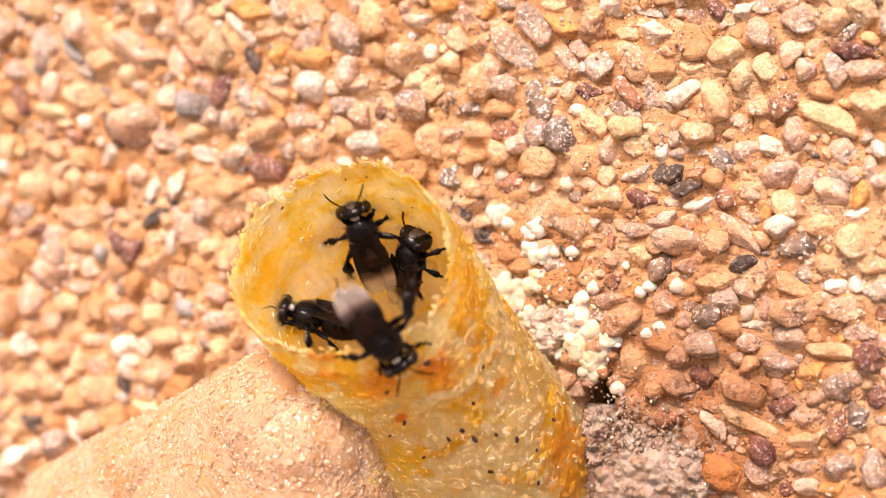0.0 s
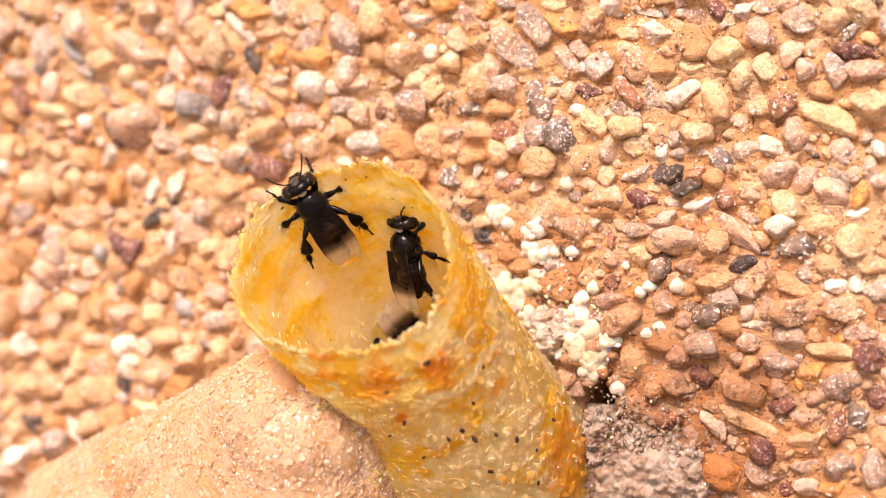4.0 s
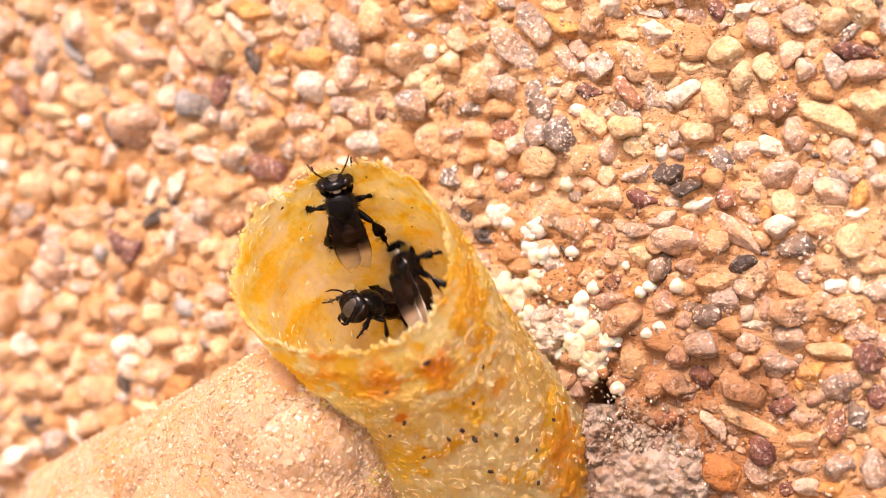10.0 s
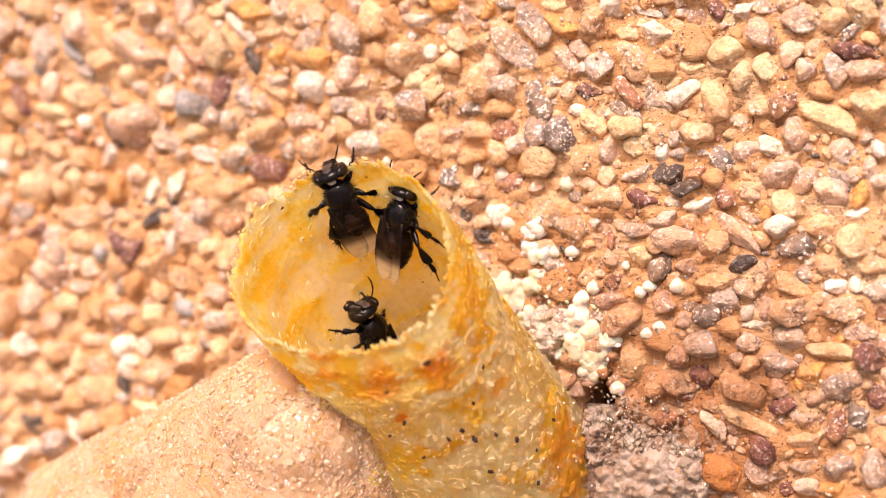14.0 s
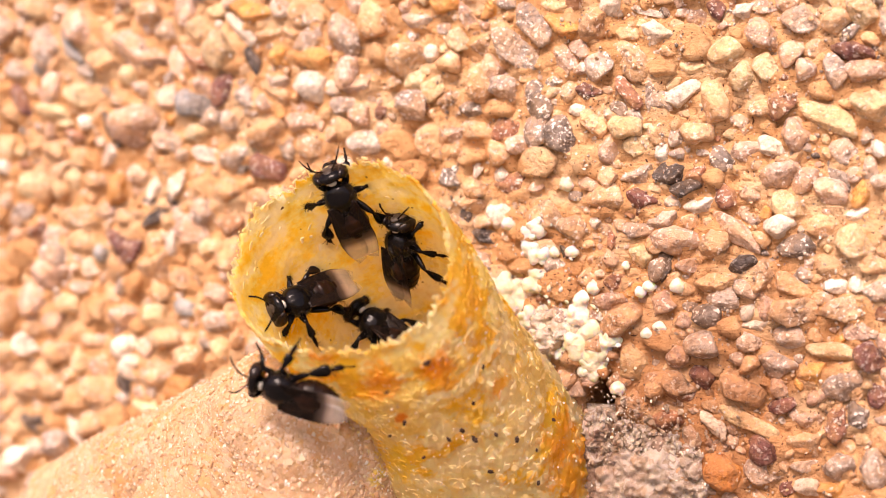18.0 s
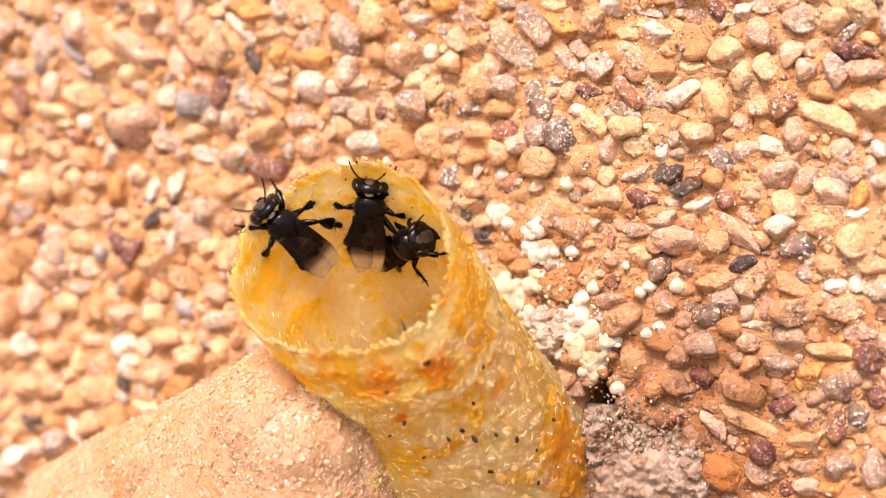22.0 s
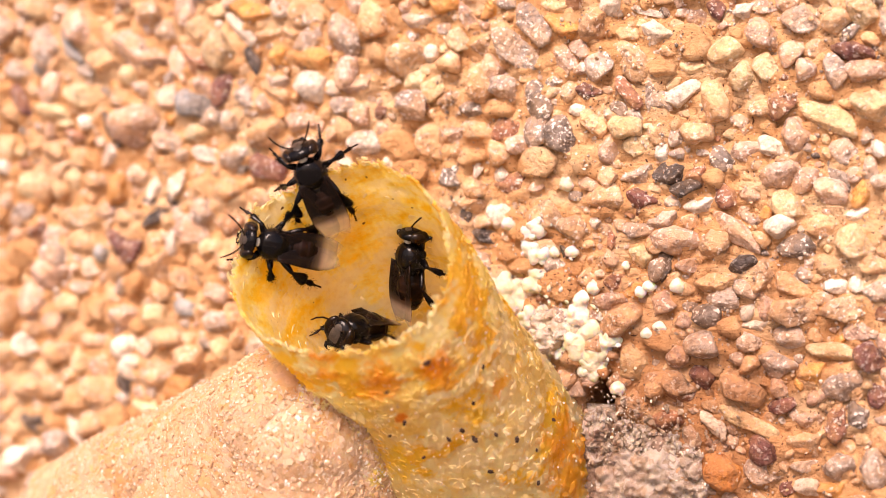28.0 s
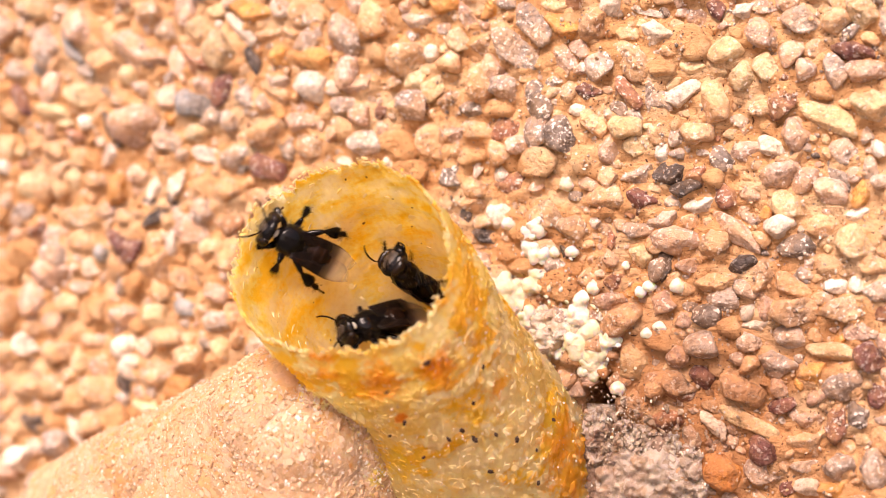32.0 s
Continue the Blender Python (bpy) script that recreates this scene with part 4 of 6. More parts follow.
mound(FOOT_MOUND, "grainy peach resin at the foot of the tube")


SHOULDER = (Vector((-11.2, 90.2, -9.9)), Vector((-23.2, 98.0, -17.4)), 3.1, 4.2)
mound(SHOULDER, "grainy peach resin running down beside the mound")
SEAM = (Vector((-7.0, 85.5, -8.3)), Vector((-6.0, 86.6, -15.4)), 1.7, 2.5)
mound(SEAM, "sparkling pale resin along the seam between tube and mound")
BRIDGE = (Vector((-7.7, 86.7, -10.9)), Vector((-10.5, 94.0, -25.5)), 3.9, 9.6)
mound(BRIDGE, "grainy peach resin joining the mound and the tube")


def crust(u, v, ru, rv, high, seed, skin, label):
    """A low crust of grey resin spread on the wall."""
    n = 70
    verts, faces = [], []
    for j in range(n + 1):
        for i in range(n + 1):
            x, y = 2 * i / n - 1, 2 * j / n - 1
            d = math.hypot(x, y) + 0.25 * noise.noise((x * 2 + seed, y * 2, 0))
            p = Vector((u + x * ru, v + y * rv, seed))
            h = high * (1 - step(0.2, 1.0, d)) + 0.7 * abs(noise.noise(p * 0.9)) + 0.45 * noise.noise(p * 2.3) + 0.25 * noise.noise(p * 6) - 0.9 * step(0.75, 1.0, d)
            verts.append(on_wall(p.x, p.y, h))
            if i < n and j < n:
                a = j * (n + 1) + i
                faces.append((a, a + 1, a + n + 2, a + n + 1))
    mesh = bpy.data.meshes.new("resin_crust")
    mesh.from_pydata(verts, [], faces)
    mesh.polygons.foreach_set("use_smooth", [True] * len(mesh.polygons))
    mesh.materials.append(skin)
    ob = new("resin_crust", mesh)
    ob.parent = nest
    ob["label"] = label


crust(12.6, -13.2, 4.4, 3.8, 1.3, 3.0, crust_wax, "grey crusty resin smeared on the wall")
crust(7.0, -5.0, 3.2, 2.2, 1.0, 8.0, crust_pale, "whitish dry resin smeared beside the tube")
crust(9.8, -11.4, 1.9, 2.4, 1.0, 5.0, crust_wax, "grey crusty resin smeared on the wall")

grain_rng = random.Random(17)


def on_tube(count, near, far):
    """Places on the outside of the tube, on the side away from the wall."""
    return [tube_outside(near + (far - near) * grain_rng.random(), grain_rng.uniform(math.pi * 0.9, math.tau + 0.7)) for _ in range(count)]


def on_mounds(*counts):
    return [mound_point(form, grain_rng.uniform(-0.2, 0.85), grain_rng.uniform(0, math.tau)) for form, count in counts for _ in range(count)]


def near_crust(count, u0, v0, wide, high):
    places = []
    for _ in range(count):
        u, v = grain_rng.gauss(u0, wide), grain_rng.gauss(v0, high)
        p = WO + WU * u + WN * (relief(u, v) + 0.9)
        places.append((p.x, p.y, v))
    return places


def tube_faces(count, near, far):
    faces = []
    for _ in range(count):
        sp, th = near + (far - near) * grain_rng.random(), grain_rng.uniform(math.pi * 0.9, math.tau + 0.7)
        faces.append((tube_outside(sp, th), tube_point(sp, th, 1.0) - tube_point(sp, th, 0.0)))
    return faces


def lip_faces(count):
    faces = []
    for _ in range(count):
        th = grain_rng.uniform(0, math.tau)
        sp = ragged(th) + grain_rng.gauss(0.004, 0.012)
        out = tube_point(sp, th, 1.0) - tube_point(sp, th, 0.0)
        faces.append((tube_point(max(sp, -0.03), th, grain_rng.uniform(0.0, 0.12)), out))
    return faces


grains("clear_grain", on_tube(1100, 0.12, 1.0), glint_wax, nest, "tiny clear resin crystals on the tube", 0.02, 0.09, 8)
plates("wax_flake", tube_faces(900, 0.06, 0.45), flake_wax, nest, "thin yellow wax flakes on the upper tube", 0.10, 0.38, 21)
plates("wax_flake", tube_faces(1500, 0.4, 1.05), flake_wax, nest, "thin sandy resin flakes on the lower tube", 0.07, 0.34, 22)
def inner_faces(count, near, far):
    faces = []
    for _ in range(count):
        sp, th = near + (far - near) * grain_rng.random(), grain_rng.uniform(0, math.tau)
        faces.append((tube_inside(sp, th), tube_point(sp, th, 0.0) - tube_point(sp, th, 1.0)))
    return faces


plates("wax_flake", inner_faces(380, 0.02, 0.55), flake_inner, nest, "thin pale wax flakes inside the tube", 0.06, 0.32, 27, 0.02)
plates("lip_flake", lip_faces(650), flake_wax, nest, "ragged translucent wax flakes along the lip", 0.06, 0.22, 23, 0.03)
grains("clear_grain", near_crust(420, 12.2, -12.2, 1.8, 1.6), glint_wax, nest, "pale glints of resin on the grey crust", 0.03, 0.12, 31)
grains("crust_grain", near_crust(900, 12.0, -12.3, 2.0, 1.7), crust_wax, nest, "grey grains of dry resin on the wall", 0.06, 0.24, 6)
grains("clear_grain", on_mounds((SIDE_MOUND, 3200), (FOOT_MOUND, 2000), (LOW_MOUND, 2200), (FILLET, 900), (BRIDGE, 1600), (SEAM, 1500), (SHOULDER, 1500)), glint_wax, nest, "tiny clear resin crystals on the mound", 0.03, 0.13, 7)
grains("resin_grain", on_mounds((SIDE_MOUND, 7500), (FOOT_MOUND, 5000), (LOW_MOUND, 5500), (FILLET, 1500), (BRIDGE, 5000), (SEAM, 1800), (SHOULDER, 4500)), grain_wax, nest, "pale resin crystals on the mound", 0.04, 0.20, 4)


def mound_faces(*counts):
    faces = []
    for form, count in counts:
        for _ in range(count):
            sp, th = grain_rng.uniform(-0.2, 0.85), grain_rng.uniform(0, math.tau)
            p = mound_point(form, sp, th)
            faces.append((p, p - form[0].lerp(form[1], max(sp, 0.0))))
    return faces


plates("wax_flake", mound_faces((SEAM, 900), (FILLET, 500)), flake_wax, nest, "thin yellow wax flakes strewn along the seam", 0.07, 0.28, 29)
plates("resin_flake", mound_faces((SIDE_MOUND, 4000), (FOOT_MOUND, 2500), (LOW_MOUND, 3000), (FILLET, 900), (BRIDGE, 2600), (SEAM, 1200), (SHOULDER, 2400)), grain_wax, nest, "flat peach resin crystals on the mound", 0.07, 0.30, 25)


def set_lumps(rows):
    """Soft pale beads and clots of wax stuck on the wall beside the tube: centre, width, height, colour."""
    for u, v, wide, high, yellow in rows:
        rng = random.Random(int(u * 100 + v * 10))
        bm = bmesh.new()
        single = max(wide, high) < 0.95
        size = min(wide, high)
        spots = [(0.0, 0.0, 0.5 * size)] if single else []
        while not single and len(spots) < 9 + int(6 * wide * high):
            a, r = rng.uniform(0, math.tau), math.sqrt(rng.random())
            spots.append((0.42 * wide * r * math.cos(a), 0.42 * high * r * math.sin(a), rng.uniform(0.20, 0.40) * (1.5 if wide * high > 5 else 1.0)))
        for x, z, r in spots:
            made = ball(bm, Vector((x, rng.uniform(-0.3, 0.1), z)) * MM, (r * MM * rng.uniform(0.9, 1.15), r * MM, r * MM * rng.uniform(0.85, 1.1)), 3)
            for w in made:
                for k, d in ((2200, 0.10), (6000, 0.05)):
                    w.co += Vector((noise.noise(w.co * k), noise.noise(w.co * k + Vector((5, 0, 0))), noise.noise(w.co * k + Vector((0, 7, 0))))) * d * MM
        lump = part("wax_lump", bm, lump_yellow if yellow else lump_white)
        if not single:
            melt = lump.modifiers.new("melt", "REMESH")
            melt.mode, melt.voxel_size, melt.use_smooth_shade = "VOXEL", 0.055 * MM, True
            soft = lump.modifiers.new("soft", "SMOOTH")
            soft.factor, soft.iterations = 0.6, 4
        lump.matrix_basis = Matrix.Translation(on_wall(u, v, relief(u, v) + 0.35))
        kind = "round bead" if single else "clotted lump"
        tagged(lump, ("pale yellowish %s of wax on the wall" if yellow else "white %s of wax stuck on the wall") % kind,
               "wax lump", "wax lumps beside the tube")


def froth():
    """Tiny wax crumbs scattered between the lumps, past counting."""
    rng = random.Random(8)
    spots = []
    for _ in range(150):
        f = rng.random()
        u, v = 5.0 + 6.5 * f + rng.gauss(0, 1.0), 1.2 - 8.0 * f + rng.gauss(0, 1.1)
        p = WO + WU * u + WN * (relief(u, v) + 0.35 + 0.5 * rng.random())
        spots.append((p.x, p.y, v))
    grains("wax_crumb", spots, lump_white, nest, "tiny white wax crumbs on the wall", 0.05, 0.22, 12)


froth()


def set_crumbs(rows):
    for x, y, z, size in rows:
        rng = random.Random(int(x * 100))
        bm = bmesh.new()
        ball(bm, Vector(), (size * MM * 0.9, size * MM * 0.5, size * MM * 0.55), 2)
        for w in bm.verts:
            w.co *= rng.uniform(0.55, 1.15)
        crumb = part("dark_crumb", bm, debris)
        crumb.matrix_basis = Matrix.Translation(at(x, y, z)) @ Euler((rng.uniform(0, 6), rng.uniform(0, 6), rng.uniform(0, 6))).to_matrix().to_4x4()
        tagged(crumb, "tiny dark crumb stuck on the wax", "crumb", "dark crumbs on the wax")


set_lumps([(4.31, 1.47, 0.84, 0.80, 0), (6.22, 1.23, 1.26, 0.99, 0), (5.62, 0.43, 0.91, 1.46, 0), (6.25, -0.30, 1.74, 0.93, 0), (7.19, -0.20, 0.69, 0.59, 0),
    (8.26, -0.16, 0.76, 0.72, 0), (4.31, -2.57, 3.24, 2.41, 1), (5.97, -1.89, 1.54, 1.53, 1), (9.56, -2.25, 0.83, 0.78, 0), (12.32, -2.42, 0.68, 0.77, 0),
    (12.85, -2.12, 0.75, 0.71, 0), (14.43, -2.08, 0.81, 0.83, 0), (12.72, -4.80, 0.68, 0.71, 0), (13.44, -4.43, 0.81, 0.71, 0), (8.75, -3.51, 1.24, 1.97, 0),
    (8.33, -4.73, 1.80, 1.44, 0), (9.26, -5.40, 2.89, 2.09, 1), (10.58, -5.14, 1.16, 1.11, 0), (9.29, -6.77, 1.79, 1.70, 1), (5.80, -4.02, 1.54, 1.00, 0),
    (6.74, -4.99, 1.95, 1.12, 0), (7.71, -5.96, 1.66, 1.19, 0), (11.02, -7.95, 0.89, 0.84, 0), (13.94, -5.42, 0.47, 0.45, 0), (11.45, -0.94, 0.55, 0.45, 0),
    (7.89, 3.72, 0.76, 0.86, 0)])
set_crumbs([(-0.84, 79.04, -5.84, 0.33), (-2.92, 79.96, -7.43, 0.18), (-2.03, 81.51, -9.21, 0.24), (4.02, 83.98, -10.35, 0.24),
    (1.70, 82.78, -10.20, 0.30), (1.02, 82.26, -9.66, 0.27), (0.33, 82.42, -10.16, 0.21), (2.86, 83.22, -10.01, 0.21),
    (5.16, 85.04, -11.07, 0.15), (6.14, 85.72, -9.47, 0.21), (1.61, 81.73, -8.16, 0.21), (2.11, 81.15, -6.20, 0.18),
    (5.30, 85.70, -12.98, 0.18), (2.59, 84.21, -12.13, 0.24), (-2.84, 82.66, -10.01, 0.18), (-1.04, 83.28, -11.24, 0.18)])

# ---- the bees: small black stingless bees ----
BM = 0.00121  # a unit of the bee, in metres

def abdomen_mesh():
    """Five overlapping shiny rings, tapering to a blunt tip."""
    bm = bmesh.new()
    pts, rad = [], []
    for i in range(41):
        f = i / 40
        ring = 0.82 * math.sin(math.pi * (0.14 + 0.83 * f)) ** 0.6 * (1 - 0.22 * f)
        ring *= 1.03 - 0.06 * ((f * 5.2) % 1.0)
        pts.append(Vector((-0.62 - 1.9 * f, 0, -0.06 - 0.30 * f * f)) * BM)
        rad.append(max(0.02, ring) * BM)
    sweep(bm, pts, rad, 24, 0.90, Vector((0, 0, 1)))
    return bm


def wing_place(side, long, wide, f, g):
    """A place on the blade: f from hinge to tip, g from the leading to the trailing edge."""
    w = wide * (0.16 + 0.84 * math.sin(math.pi * min(1, f * 0.62 + 0.05)) ** 1.2) * math.sqrt(max(0.0, 1 - max(0, (f - 0.45) / 0.55) ** 2.0))
    y = g * w - 0.12 * wide + 0.42 * wide * max(0.0, (f - 0.45) / 0.55) ** 2.2
    z = 0.10 * math.sin(f * 3) - 0.05 * (y / wide) ** 2 + 0.015 * math.sin(g * 12.6 + f * 5)
    return Vector((-long * f, -side * y, z))


def wing_mesh(side, long, wide):
    """A thin rounded blade, hinge at the origin, pointing backwards."""
    bm = bmesh.new()
    top, low = [], []
    n, m = 18, 6
    for i in range(n + 1):
        for j in range(m + 1):
            p = wing_place(side, long, wide, i / n, j / m)
            top.append(bm.verts.new((p + Vector((0, 0, 0.008))) * BM))
            low.append(bm.verts.new((p - Vector((0, 0, 0.008))) * BM))
    k = m + 1
    for i in range(n):
        for j in range(m):
            a = i * k + j
            bm.faces.new((top[a], top[a + 1], top[a + k + 1], top[a + k]))
            bm.faces.new((low[a + k], low[a + k + 1], low[a + 1], low[a]))
    rim = [j for j in range(k)] + [i * k + m for i in range(1, n + 1)] + [n * k + j for j in range(m - 1, -1, -1)] + [i * k for i in range(n - 1, 0, -1)]
    for a, b in zip(rim, rim[1:] + rim[:1]):
        bm.faces.new((top[a], low[a], low[b], top[b]))
    bmesh.ops.recalc_face_normals(bm, faces=bm.faces)
    return bm


def vein_mesh(side, long, wide):
    """The stout leading vein of the wing and the forked ones behind it."""
    bm = bmesh.new()
    for way, r in ((((0.0, 0.05), (0.2, 0.01), (0.4, 0.0), (0.62, 0.0), (0.8, 0.0)), 0.030),
                   (((0.0, 0.25), (0.2, 0.35), (0.4, 0.40), (0.56, 0.36)), 0.020),
                   (((0.3, 0.38), (0.45, 0.65), (0.62, 0.78)), 0.014),
                   (((0.42, 0.40), (0.6, 0.5), (0.76, 0.56)), 0.012)):
        pts = [wing_place(side, long, wide, f, g) * BM for f, g in way]
        sweep(bm, pts, [r * BM * (1 - 0.6 * i / (len(pts) - 1)) for i in range(len(pts))], 5, 1.0, Vector((0, 0, 1)))
    return bm


LEGS = {
    "fore": ((0.45, 0.34, -0.35), (0.92, 0.78, -0.10), (1.30, 1.02, -0.55), (1.58, 1.12, -0.82), (1.80, 1.20, -0.92)),
    "mid": ((0.05, 0.45, -0.40), (0.10, 1.14, 0.00), (-0.08, 1.72, -0.48), (-0.20, 2.06, -0.80), (-0.28, 2.32, -0.92)),
    "hind": ((-0.35, 0.40, -0.40), (-1.10, 1.08, 0.02), (-2.00, 1.34, -0.46), (-2.48, 1.44, -0.78), (-2.90, 1.50, -0.92)),
}
SHIN_WIDE = {"fore": 0.15, "mid": 0.20, "hind": 0.30}


def add_leg(kind, side, bee):
    """The thigh is the leg's own mesh; the shin, the foot and the bristles hang on it."""
    hip, knee, shin, foot, toe = [Vector((x, y * side, z)) * BM for x, y, z in LEGS[kind]]
    hip0 = hip.copy()
    hip, knee, shin, foot, toe = [p - hip0 for p in (hip, knee, shin, foot, toe)]
    up = Vector((0, 0, 1))
    bm = bmesh.new()
    sweep(bm, [hip, hip.lerp(knee, 0.2), hip.lerp(knee, 0.5), hip.lerp(knee, 0.85), knee], [r * BM for r in (0.10, 0.16, 0.17, 0.13, 0.09)], 10, 0.8, up)
    leg = part("%s_leg" % kind, bm, black_shell, bee)
    leg.matrix_basis = Matrix.Translation(hip0)
    wide = SHIN_WIDE[kind]
    # a flat club, broadest near its lower end and cut off short
    bm = bmesh.new()
    steps = ((0.0, 0.07), (0.12, 0.09), (0.35, wide * 0.62), (0.6, wide * 0.9), (0.8, wide), (0.93, wide * 0.86), (1.0, wide * 0.35))
    sweep(bm, [knee.lerp(shin, f) for f, r in steps], [r * BM for f, r in steps], 12, 0.42, up)
    part("shin", bm, black_shell, leg)
    # the long first joint of the foot, four short ones and a claw
    bm = bmesh.new()
    first = wide * 0.5
    pts, rad = [shin, shin.lerp(foot, 0.15), shin.lerp(foot, 0.7), foot], [0.05, first * 0.8, first, first * 0.5]
    for k in range(4):
        pts += [foot.lerp(toe, k / 4 + 0.04), foot.lerp(toe, k / 4 + 0.18), foot.lerp(toe, k / 4 + 0.24)]
        rad += [0.032, 0.055, 0.032]
    pts.append(toe + Vector((-0.05, 0.05 * side, -0.05)) * BM)
    rad.append(0.01)
    sweep(bm, pts, [r * BM for r in rad], 8, 0.55, up)
    part("foot", bm, brown_shell, leg)
    rng = random.Random(len(kind) * 7 + side)
    bm = bmesh.new()
    for k in range(54):
        f = 0.2 + 0.8 * rng.random()
        p = knee.lerp(shin, f) if k < 40 else shin.lerp(foot, rng.random())
        d = Vector((rng.uniform(-1, 1), rng.uniform(-1, 1), rng.uniform(-0.35, 0.35))).normalized()
        sweep(bm, [p + d * 0.04 * BM, p + d * (0.10 + wide * (0.4 + 0.7 * f)) * BM], [0.013 * BM, 0.004 * BM], 4)
    tagged(part("bristles", bm, black_shell, leg), kind="stuff")


def hairs(bm, centre, size, count, long, rng):
    for _ in range(count):
        d = Vector((rng.gauss(0, 1), rng.gauss(0, 1), rng.gauss(0.2, 1))).normalized()
        p = centre + Vector((d.x * size[0], d.y * size[1], d.z * size[2]))
        tip = (d + Vector((rng.uniform(-0.5, 0.1), rng.uniform(-0.3, 0.3), rng.uniform(-0.2, 0.3)))).normalized()
        sweep(bm, [p - d * 0.02 * BM, p + tip * long * rng.uniform(0.6, 1.2)], [0.010 * BM, 0.003 * BM], 4)


def build_bee():
    bee = new("bee")
    rng = random.Random(21)
    bm = bmesh.new()
    made = ball(bm, Vector((0.10, 0, 0)) * BM, (0.80 * BM, 0.76 * BM, 0.70 * BM), 4)
    for w in made:
        # the back is flattened and grooved, the sides carry the wing hinges
        y, x = w.co.y / BM, w.co.x / BM
        if w.co.z > 0.45 * BM:
            w.co.z = 0.45 * BM + (w.co.z - 0.45 * BM) * 0.75
            w.co.z -= 0.030 * BM * (math.exp(-(y / 0.03) ** 2) + math.exp(-((abs(y) - 0.30) / 0.04) ** 2)) * step(-0.2, 0.1, x)
            w.co.z -= 0.07 * BM * math.exp(-((x + 0.34) / 0.05) ** 2)
    thorax = part("thorax", bm, black_shell, bee)
    pieces = [("scutellum", (-0.58, 0, 0.22), (0.27, 0.42, 0.24))]
    for sd in (-1, 1):
        pieces += [("wing_hinge", (0.16, 0.54 * sd, 0.28), (0.22, 0.13, 0.12)),
                   ("hip", (0.30, 0.42 * sd, -0.30), (0.26, 0.22, 0.28)), ("hip", (-0.25, 0.42 * sd, -0.32), (0.30, 0.24, 0.28))]
    for name, centre, size in pieces:
        bm = bmesh.new()
        ball(bm, Vector(centre) * BM, [k * BM for k in size], 3)
        part(name, bm, black_shell, thorax)
    bm = bmesh.new()
    hairs(bm, Vector((0.05, 0, -0.05)) * BM, (0.78 * BM, 0.76 * BM, 0.60 * BM), 150, 0.16 * BM, rng)
    for sd in (-1, 1):
        hairs(bm, Vector((0.15, 0.40 * sd, -0.05)) * BM, (0.50 * BM, 0.38 * BM, 0.42 * BM), 130, 0.18 * BM, rng)
    hairs(bm, Vector((-0.62, 0, 0.22)) * BM, (0.26 * BM, 0.42 * BM, 0.22 * BM), 60, 0.20 * BM, rng)
    tagged(part("thorax_hair", bm, fuzz, thorax, "short greyish hair"), kind="stuff")
    bm = bmesh.new()
    ball(bm, Vector((0.92, 0, 0.20)) * BM, (0.10 * BM, 0.20 * BM, 0.13 * BM), 3)
    part("collar", bm, pale_collar, thorax, "pale greenish white spot at the neck")
    abdomen = part("abdomen", abdomen_mesh(), brown_shell, bee, "dark brown shiny banded abdomen")
    bm = bmesh.new()
    hairs(bm, Vector((-1.9, 0, -0.20)) * BM, (0.62 * BM, 0.58 * BM, 0.52 * BM), 120, 0.13 * BM, rng)
    tagged(part("abdomen_hair", bm, fuzz, abdomen, "short brownish hair"), kind="stuff")
    bm = bmesh.new()
    made = ball(bm, Vector((1.22, 0, -0.16)) * BM, (0.37 * BM, 0.74 * BM, 0.74 * BM), 4)
    for w in made:
        # the back of the head is hollow, the crown a low ridge
        if w.co.x < 1.12 * BM:
            w.co.x += 0.5 * (1.12 * BM - w.co.x)
    ball(bm, Vector((1.34, 0, -0.72)) * BM, (0.24 * BM, 0.34 * BM, 0.28 * BM), 3)
    for y, x in ((-0.12, 1.26), (0.0, 1.34), (0.12, 1.26)):
        ball(bm, Vector((x, y, 0.51)) * BM, (0.055 * BM, 0.055 * BM, 0.05 * BM), 2)
    sweep(bm, [Vector((0.75, 0, -0.06)) * BM, Vector((1.05, 0, -0.08)) * BM], [0.22 * BM, 0.26 * BM], 10)
    for s in (-1, 1):
        sweep(bm, [Vector((1.38, 0.28 * s, -0.84)) * BM, Vector((1.48, 0.20 * s, -1.00)) * BM, Vector((1.50, 0.02 * s, -1.06)) * BM],
              [0.10 * BM, 0.08 * BM, 0.03 * BM], 8)
    head = part("head", bm, black_shell, bee)
    bm = bmesh.new()
    ball(bm, Vector((1.38, 0, -0.18)) * BM, (0.24 * BM, 0.44 * BM, 0.60 * BM), 3)
    part("face", bm, pale_face, head, "pale greyish face")
    for s in (-1, 1):
        bm = bmesh.new()
        made = ball(bm, Vector(), (0.29 * BM, 0.23 * BM, 0.56 * BM), 3)
        for w in made:
            w.co.y -= s * 0.14 * BM * (w.co.z / (0.56 * BM)) ** 2
        bmesh.ops.translate(bm, verts=made, vec=Vector((1.25, 0.63 * s, -0.10)) * BM)
        part("eye", bm, eye_shell, head, "large glossy dark brown eye")
        bm = bmesh.new()
        a, b = Vector((1.50, 0.14 * s, 0.02)), Vector((1.80, 0.46 * s, 0.34))
        c, d, e = Vector((2.04, 0.68 * s, 0.34)), Vector((2.28, 0.86 * s, 0.22)), Vector((2.46, 0.98 * s, 0.02))
        sweep(bm, [p * BM for p in (a, a.lerp(b, 0.5), b, b.lerp(c, 0.15), c, d, e)],
              [0.045 * BM, 0.030 * BM, 0.032 * BM, 0.040 * BM, 0.042 * BM, 0.042 * BM, 0.028 * BM], 7)
        part("antenna", bm, brown_shell, head)
    bm = bmesh.new()
